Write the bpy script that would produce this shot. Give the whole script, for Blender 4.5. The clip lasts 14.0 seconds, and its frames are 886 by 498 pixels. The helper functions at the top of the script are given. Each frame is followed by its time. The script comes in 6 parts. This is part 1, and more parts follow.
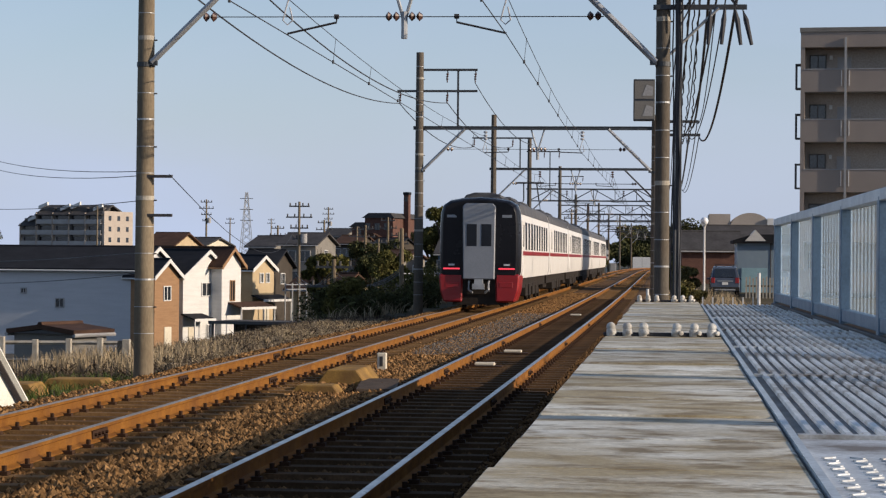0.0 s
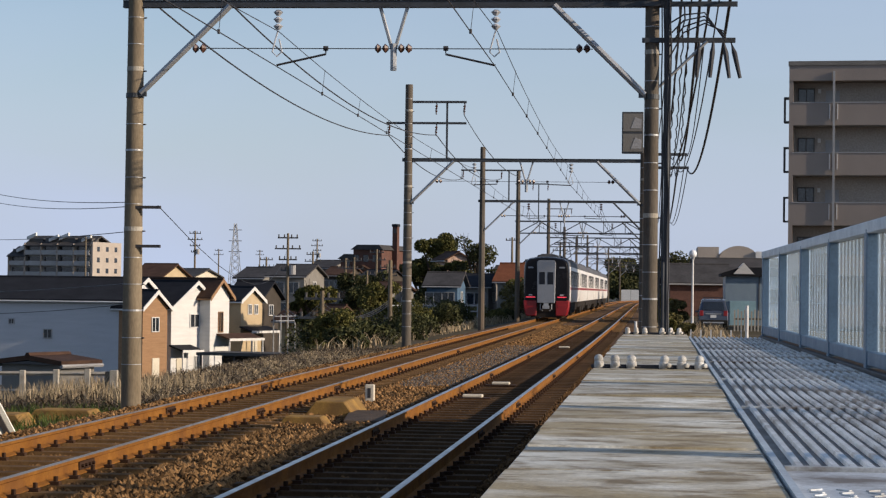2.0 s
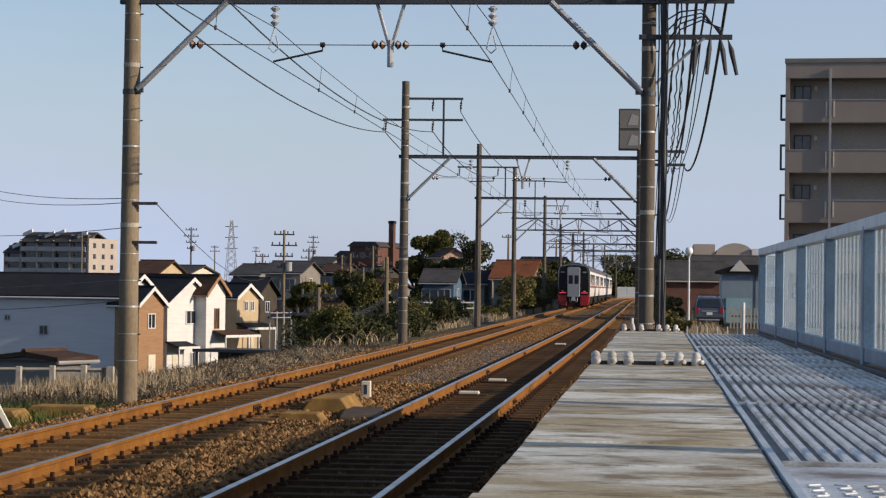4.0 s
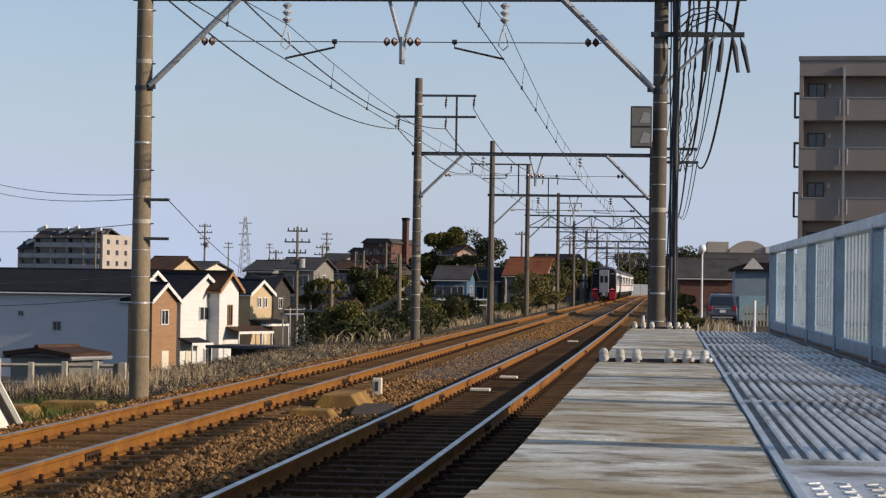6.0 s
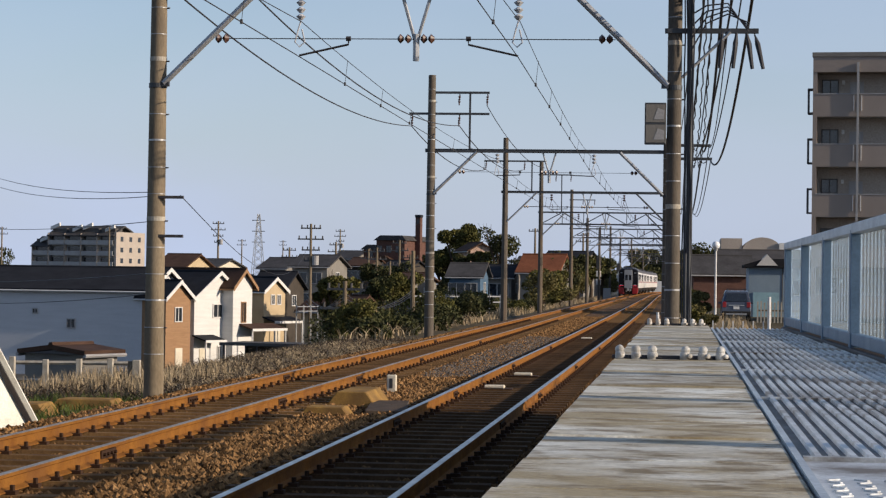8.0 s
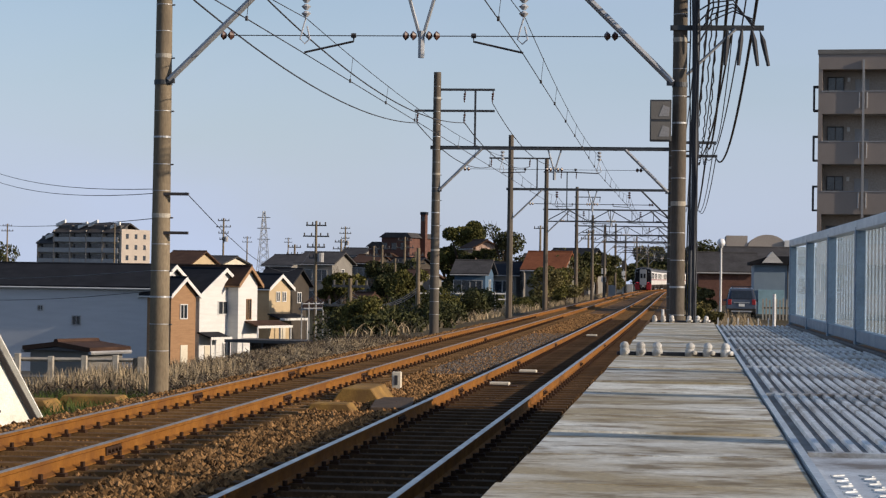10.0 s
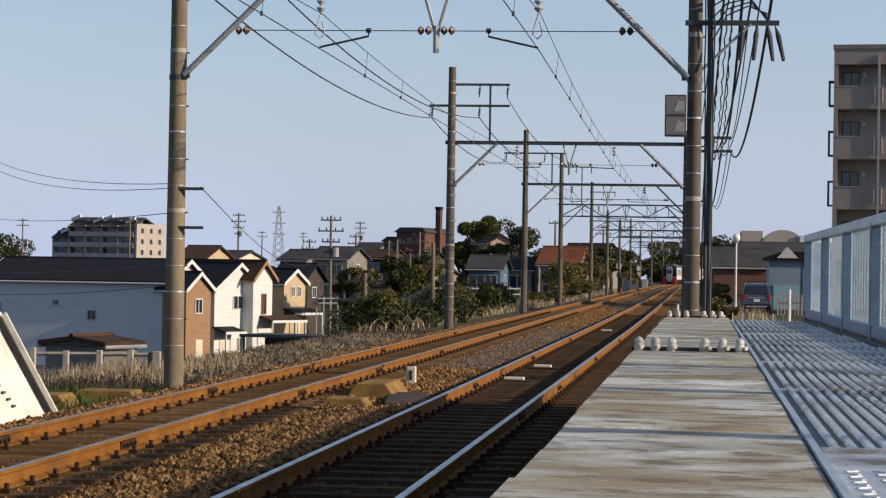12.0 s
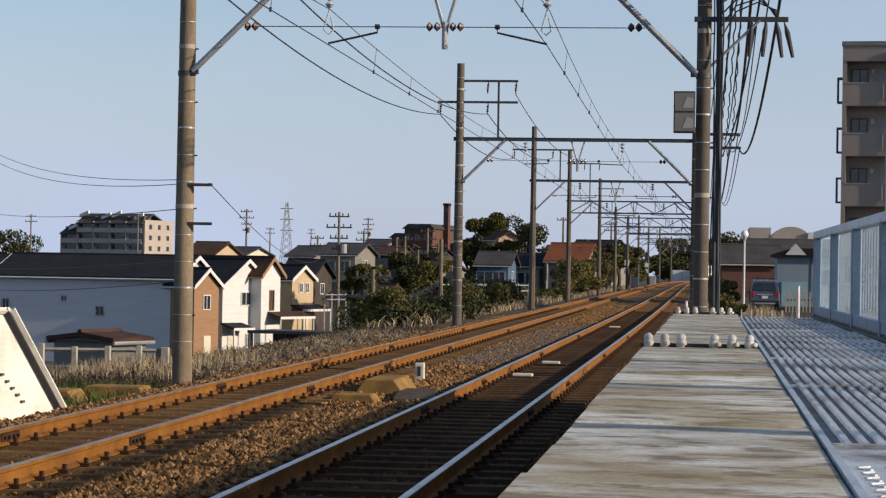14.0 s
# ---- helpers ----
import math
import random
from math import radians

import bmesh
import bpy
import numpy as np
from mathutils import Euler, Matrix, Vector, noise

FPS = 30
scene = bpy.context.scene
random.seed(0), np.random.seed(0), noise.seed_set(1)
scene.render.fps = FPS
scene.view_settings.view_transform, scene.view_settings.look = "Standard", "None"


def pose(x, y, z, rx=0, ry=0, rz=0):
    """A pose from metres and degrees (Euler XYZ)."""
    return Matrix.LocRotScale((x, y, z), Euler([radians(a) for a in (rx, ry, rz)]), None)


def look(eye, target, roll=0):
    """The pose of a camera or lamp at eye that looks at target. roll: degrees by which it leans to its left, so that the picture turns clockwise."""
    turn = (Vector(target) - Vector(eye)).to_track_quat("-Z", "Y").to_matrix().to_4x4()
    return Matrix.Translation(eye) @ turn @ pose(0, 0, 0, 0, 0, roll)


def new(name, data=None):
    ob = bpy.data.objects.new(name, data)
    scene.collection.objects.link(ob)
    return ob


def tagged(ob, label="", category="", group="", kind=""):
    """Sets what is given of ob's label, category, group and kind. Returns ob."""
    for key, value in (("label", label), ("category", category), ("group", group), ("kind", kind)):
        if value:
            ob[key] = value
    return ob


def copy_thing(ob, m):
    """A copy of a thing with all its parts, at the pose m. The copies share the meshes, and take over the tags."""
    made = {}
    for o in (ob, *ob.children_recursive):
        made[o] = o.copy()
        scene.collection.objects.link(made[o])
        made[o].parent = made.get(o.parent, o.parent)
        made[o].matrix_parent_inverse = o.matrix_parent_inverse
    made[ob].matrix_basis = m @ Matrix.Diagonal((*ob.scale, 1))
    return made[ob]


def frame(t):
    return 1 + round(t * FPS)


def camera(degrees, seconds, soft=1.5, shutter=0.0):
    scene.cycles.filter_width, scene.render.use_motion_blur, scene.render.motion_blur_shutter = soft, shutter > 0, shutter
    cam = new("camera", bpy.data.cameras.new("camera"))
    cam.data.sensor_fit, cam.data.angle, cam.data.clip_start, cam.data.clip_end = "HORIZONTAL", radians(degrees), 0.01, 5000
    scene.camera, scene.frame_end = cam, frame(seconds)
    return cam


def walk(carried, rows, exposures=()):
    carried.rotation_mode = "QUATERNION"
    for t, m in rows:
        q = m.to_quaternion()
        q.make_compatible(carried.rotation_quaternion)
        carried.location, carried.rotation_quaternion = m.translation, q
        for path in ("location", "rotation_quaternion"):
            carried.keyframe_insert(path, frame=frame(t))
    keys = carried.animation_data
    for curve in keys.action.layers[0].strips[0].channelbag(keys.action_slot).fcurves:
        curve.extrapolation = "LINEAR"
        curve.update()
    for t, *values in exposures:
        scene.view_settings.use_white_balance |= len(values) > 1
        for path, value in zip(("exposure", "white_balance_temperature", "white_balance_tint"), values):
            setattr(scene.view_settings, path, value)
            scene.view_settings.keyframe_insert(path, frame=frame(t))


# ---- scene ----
# Station platform end beside a double-track electric railway, with a departing train.
# World: x to the right of the track, y along the track away from the platform, z up from the rail heads.

# ---------------- camera ----------------
EXPO, KELVIN, TINT = 0.1, 5900, 14     # stops, white balance
cam = camera(22.73, 14.0, soft=1.25)
PATH = [
    (0.0, -0.013, 1.397, 5.906, 0.233, 0.48),
    (0.5, -0.010, 1.393, 6.084, 0.553, 0.34),
    (1.0, -0.013, 1.396, 5.983, 0.875, 0.39),
    (1.5, -0.006, 1.394, 5.755, 1.052, 0.53),
    (2.0, -0.008, 1.393, 5.620, 1.069, 0.66),
    (2.5, -0.015, 1.393, 5.568, 1.041, 0.67),
    (3.0, -0.022, 1.391, 5.509, 1.017, 0.73),
    (5.5, 0.015, 1.385, 5.665, 0.932, 0.80),
    (6.0, 0.023, 1.388, 5.874, 0.907, 0.88),
    (6.5, 0.022, 1.387, 6.039, 0.935, 0.87),
    (7.0, 0.016, 1.389, 6.128, 0.949, 0.80),
    (7.5, 0.009, 1.390, 6.189, 0.904, 0.76),
    (8.0, 0.006, 1.388, 6.216, 0.823, 0.80),
    (10.5, 0.011, 1.383, 6.432, 0.725, 0.82),
    (11.0, 0.015, 1.384, 6.567, 0.680, 0.80),
    (11.5, 0.013, 1.382, 6.693, 0.633, 0.84),
    (12.0, 0.012, 1.384, 6.736, 0.610, 0.89),
    (12.5, 0.007, 1.383, 6.756, 0.614, 0.89),
    (13.0, 0.003, 1.385, 6.817, 0.607, 0.86),
    (13.5, 0.005, 1.382, 6.897, 0.560, 0.86),
    (14.0, -0.000, 1.380, 6.939, 0.516, 0.95),
]


def lens_pose(x, z, yaw, pitch, roll):
    """Pose of a level camera at (x, 0, z), turned left by yaw, up by pitch and leaning by roll degrees."""
    a, b = radians(yaw), radians(pitch)
    eye = Vector((x, 0.0, z))
    way = Vector((-math.sin(a) * math.cos(b), math.cos(a) * math.cos(b), math.sin(b)))
    return look(eye, eye + way, roll)


walk(cam, [(t, lens_pose(x, z, yaw, pitch, roll)) for t, x, z, yaw, pitch, roll in PATH],
     exposures=((0.0, EXPO, KELVIN, TINT), (14.0, EXPO, KELVIN, TINT)))

# ---------------- light ----------------
SUN_AZ = -12.0     # degrees from the +x axis, towards +y
SUN_EL = 18.6
world = bpy.data.worlds.new("sky")
scene.world = world
world.use_nodes = True
wt = world.node_tree
wt.nodes.clear()
w_out = wt.nodes.new("ShaderNodeOutputWorld")
w_bg = wt.nodes.new("ShaderNodeBackground")
w_sky = wt.nodes.new("ShaderNodeTexSky")
w_sky.sky_type = "NISHITA"
w_sky.sun_disc = False
w_sky.sun_elevation = radians(SUN_EL)
w_sky.sun_rotation = radians(90 - SUN_AZ)
w_sky.air_density, w_sky.dust_density, w_sky.ozone_density = 1.0, 1.0, 1.3
w_bg.inputs["Strength"].default_value = 0.1145
# thin high haze with faint wisps over the whole sky
w_tc = wt.nodes.new("ShaderNodeTexCoord")
w_map = wt.nodes.new("ShaderNodeMapping")
w_map.inputs["Scale"].default_value = (1.0, 1.0, 3.2)
w_noise = wt.nodes.new("ShaderNodeTexNoise")
w_noise.inputs["Scale"].default_value, w_noise.inputs["Detail"].default_value = 3.2, 5
w_noise.inputs["Distortion"].default_value = 0.6
w_rng = wt.nodes.new("ShaderNodeMapRange")
w_rng.inputs["From Min"].default_value, w_rng.inputs["From Max"].default_value = 0.35, 0.75
w_rng.inputs["To Min"].default_value, w_rng.inputs["To Max"].default_value = -0.17, 0.19
# the haze is thick at the horizon and thins towards the zenith
w_sep = wt.nodes.new("ShaderNodeSeparateXYZ")
w_thin = wt.nodes.new("ShaderNodeValToRGB")
for k, (p, v) in enumerate(((0.0, 0.92), (0.04, 0.80), (0.13, 0.36), (0.4, 0.16), (1.0, 0.06))):
    e = w_thin.color_ramp.elements[k] if k in (0, 1) else w_thin.color_ramp.elements.new(p)
    e.position, e.color = p, (v, v, v, 1)
w_add = wt.nodes.new("ShaderNodeMath")
w_add.operation, w_add.use_clamp = "ADD", True
w_mix = wt.nodes.new("ShaderNodeMix")
w_mix.data_type = "RGBA"
w_mix.inputs["B"].default_value = (4.42, 4.9, 5.75, 1)
wt.links.new(w_tc.outputs["Generated"], w_map.inputs["Vector"])
wt.links.new(w_map.outputs[0], w_noise.inputs["Vector"])
wt.links.new(w_noise.outputs["Fac"], w_rng.inputs["Value"])
wt.links.new(w_tc.outputs["Generated"], w_sep.inputs[0])
wt.links.new(w_sep.outputs["Z"], w_thin.inputs["Fac"])
wt.links.new(w_thin.outputs["Color"], w_add.inputs[0])
wt.links.new(w_rng.outputs[0], w_add.inputs[1])
wt.links.new(w_add.outputs[0], w_mix.inputs["Factor"])
wt.links.new(w_sky.outputs[0], w_mix.inputs["A"])
wt.links.new(w_mix.outputs["Result"], w_bg.inputs[0])
wt.links.new(w_bg.outputs[0], w_out.inputs[0])

sun_data = bpy.data.lights.new("sun", "SUN")
sun_data.energy, sun_data.angle, sun_data.color = 5.0, radians(0.53), (1.0, 0.80, 0.55)
sun = new("sun", sun_data)
_to_sun = Vector((math.cos(radians(SUN_EL)) * math.cos(radians(SUN_AZ)), math.cos(radians(SUN_EL)) * math.sin(radians(SUN_AZ)), math.sin(radians(SUN_EL))))
sun.matrix_world = look(_to_sun * 200, (0, 0, 0))


# ---------------- materials ----------------
def mat(name, c1, c2=None, scale=4.0, rough=0.8, metal=0.0, bump=0.2, fine=60.0, stain=None, stain_scale=1.2, stain_amount=0.5,
        vary=0.0, island=0.0, stretch=(1, 1, 1), emit=None, spec=0.5, bump_dist=0.01, hard=(0.35, 0.68)):
    """A surface in two tones mixed by noise, with grain, stains and relief."""
    m = bpy.data.materials.new(name)
    m.use_nodes = True
    nt = m.node_tree
    n, l = nt.nodes, nt.links
    b = n["Principled BSDF"]
    b.inputs["Metallic"].default_value = metal
    # coarse surfaces shade their own glints
    b.inputs["Specular IOR Level"].default_value = min(spec, 0.1) if rough >= 0.75 else spec
    c2 = c2 or tuple(v * 0.75 for v in c1)
    tc = n.new("ShaderNodeTexCoord")
    mp = n.new("ShaderNodeMapping")
    mp.inputs["Scale"].default_value = stretch
    l.new(tc.outputs["Object"], mp.inputs["Vector"])
    big = n.new("ShaderNodeTexNoise")
    big.inputs["Scale"].default_value, big.inputs["Detail"].default_value = scale, 6
    big.inputs["Roughness"].default_value = 0.6
    l.new(mp.outputs[0], big.inputs["Vector"])
    small = n.new("ShaderNodeTexNoise")
    small.inputs["Scale"].default_value, small.inputs["Detail"].default_value = fine, 3
    l.new(mp.outputs[0], small.inputs["Vector"])
    ramp = n.new("ShaderNodeValToRGB")
    ramp.color_ramp.elements[0].position, ramp.color_ramp.elements[1].position = hard
    ramp.color_ramp.elements[0].color, ramp.color_ramp.elements[1].color = (*c1, 1), (*c2, 1)
    l.new(big.outputs["Fac"], ramp.inputs["Fac"])
    col = ramp.outputs["Color"]
    grain = n.new("ShaderNodeMix")
    grain.data_type, grain.blend_type = "RGBA", "MULTIPLY"
    grain.inputs["Factor"].default_value = 0.5
    gr = n.new("ShaderNodeMapRange")
    gr.inputs["From Min"].default_value, gr.inputs["From Max"].default_value = 0.3, 0.7
    gr.inputs["To Min"].default_value, gr.inputs["To Max"].default_value = 0.65, 1.25
    l.new(small.outputs["Fac"], gr.inputs["Value"])
    l.new(col, grain.inputs["A"])
    l.new(gr.outputs[0], grain.inputs["B"])
    col = grain.outputs["Result"]
    if stain:
        st = n.new("ShaderNodeTexNoise")
        st.inputs["Scale"].default_value, st.inputs["Detail"].default_value = stain_scale, 8
        st.inputs["Roughness"].default_value = 0.65
        l.new(mp.outputs[0], st.inputs["Vector"])
        sr = n.new("ShaderNodeMapRange")
        sr.inputs["From Min"].default_value, sr.inputs["From Max"].default_value = 0.48, 0.62
        sr.inputs["To Max"].default_value = stain_amount
        l.new(st.outputs["Fac"], sr.inputs["Value"])
        mx = n.new("ShaderNodeMix")
        mx.data_type = "RGBA"
        l.new(sr.outputs[0], mx.inputs["Factor"])
        l.new(col, mx.inputs["A"])
        mx.inputs["B"].default_value = (*stain, 1)
        col = mx.outputs["Result"]
    if vary or island:
        hv = n.new("ShaderNodeMapRange")
        k = vary or island
        hv.inputs["To Min"].default_value, hv.inputs["To Max"].default_value = 1 - k, 1 + k
        if vary:
            l.new(n.new("ShaderNodeObjectInfo").outputs["Random"], hv.inputs["Value"])
        else:
            l.new(n.new("ShaderNodeNewGeometry").outputs["Random Per Island"], hv.inputs["Value"])
        mv = n.new("ShaderNodeMix")
        mv.data_type, mv.blend_type = "RGBA", "MULTIPLY"
        mv.inputs["Factor"].default_value = 1.0
        l.new(col, mv.inputs["A"])
        l.new(hv.outputs[0], mv.inputs["B"])
        col = mv.outputs["Result"]
    l.new(col, b.inputs["Base Color"])
    rr = n.new("ShaderNodeMapRange")
    rr.inputs["To Min"].default_value, rr.inputs["To Max"].default_value = max(0.02, rough - 0.12), min(1.0, rough + 0.12)
    l.new(big.outputs["Fac"], rr.inputs["Value"])
    l.new(rr.outputs[0], b.inputs["Roughness"])
    if bump:
        bp = n.new("ShaderNodeBump")
        bp.inputs["Strength"].default_value, bp.inputs["Distance"].default_value = bump, bump_dist
        l.new(small.outputs["Fac"], bp.inputs["Height"])
        l.new(bp.outputs[0], b.inputs["Normal"])
    if emit:
        b.inputs["Emission Color"].default_value = (*emit[:3], 1)
        b.inputs["Emission Strength"].default_value = emit[3]
    return m


def glass(name, tint, rough=0.05):
    """Dark window glass seen from outside: a glossy pane over a dark room."""
    return mat(name, tint, tuple(v * 0.6 for v in tint), scale=1.5, rough=rough + 0.12, bump=0.0, spec=0.8)


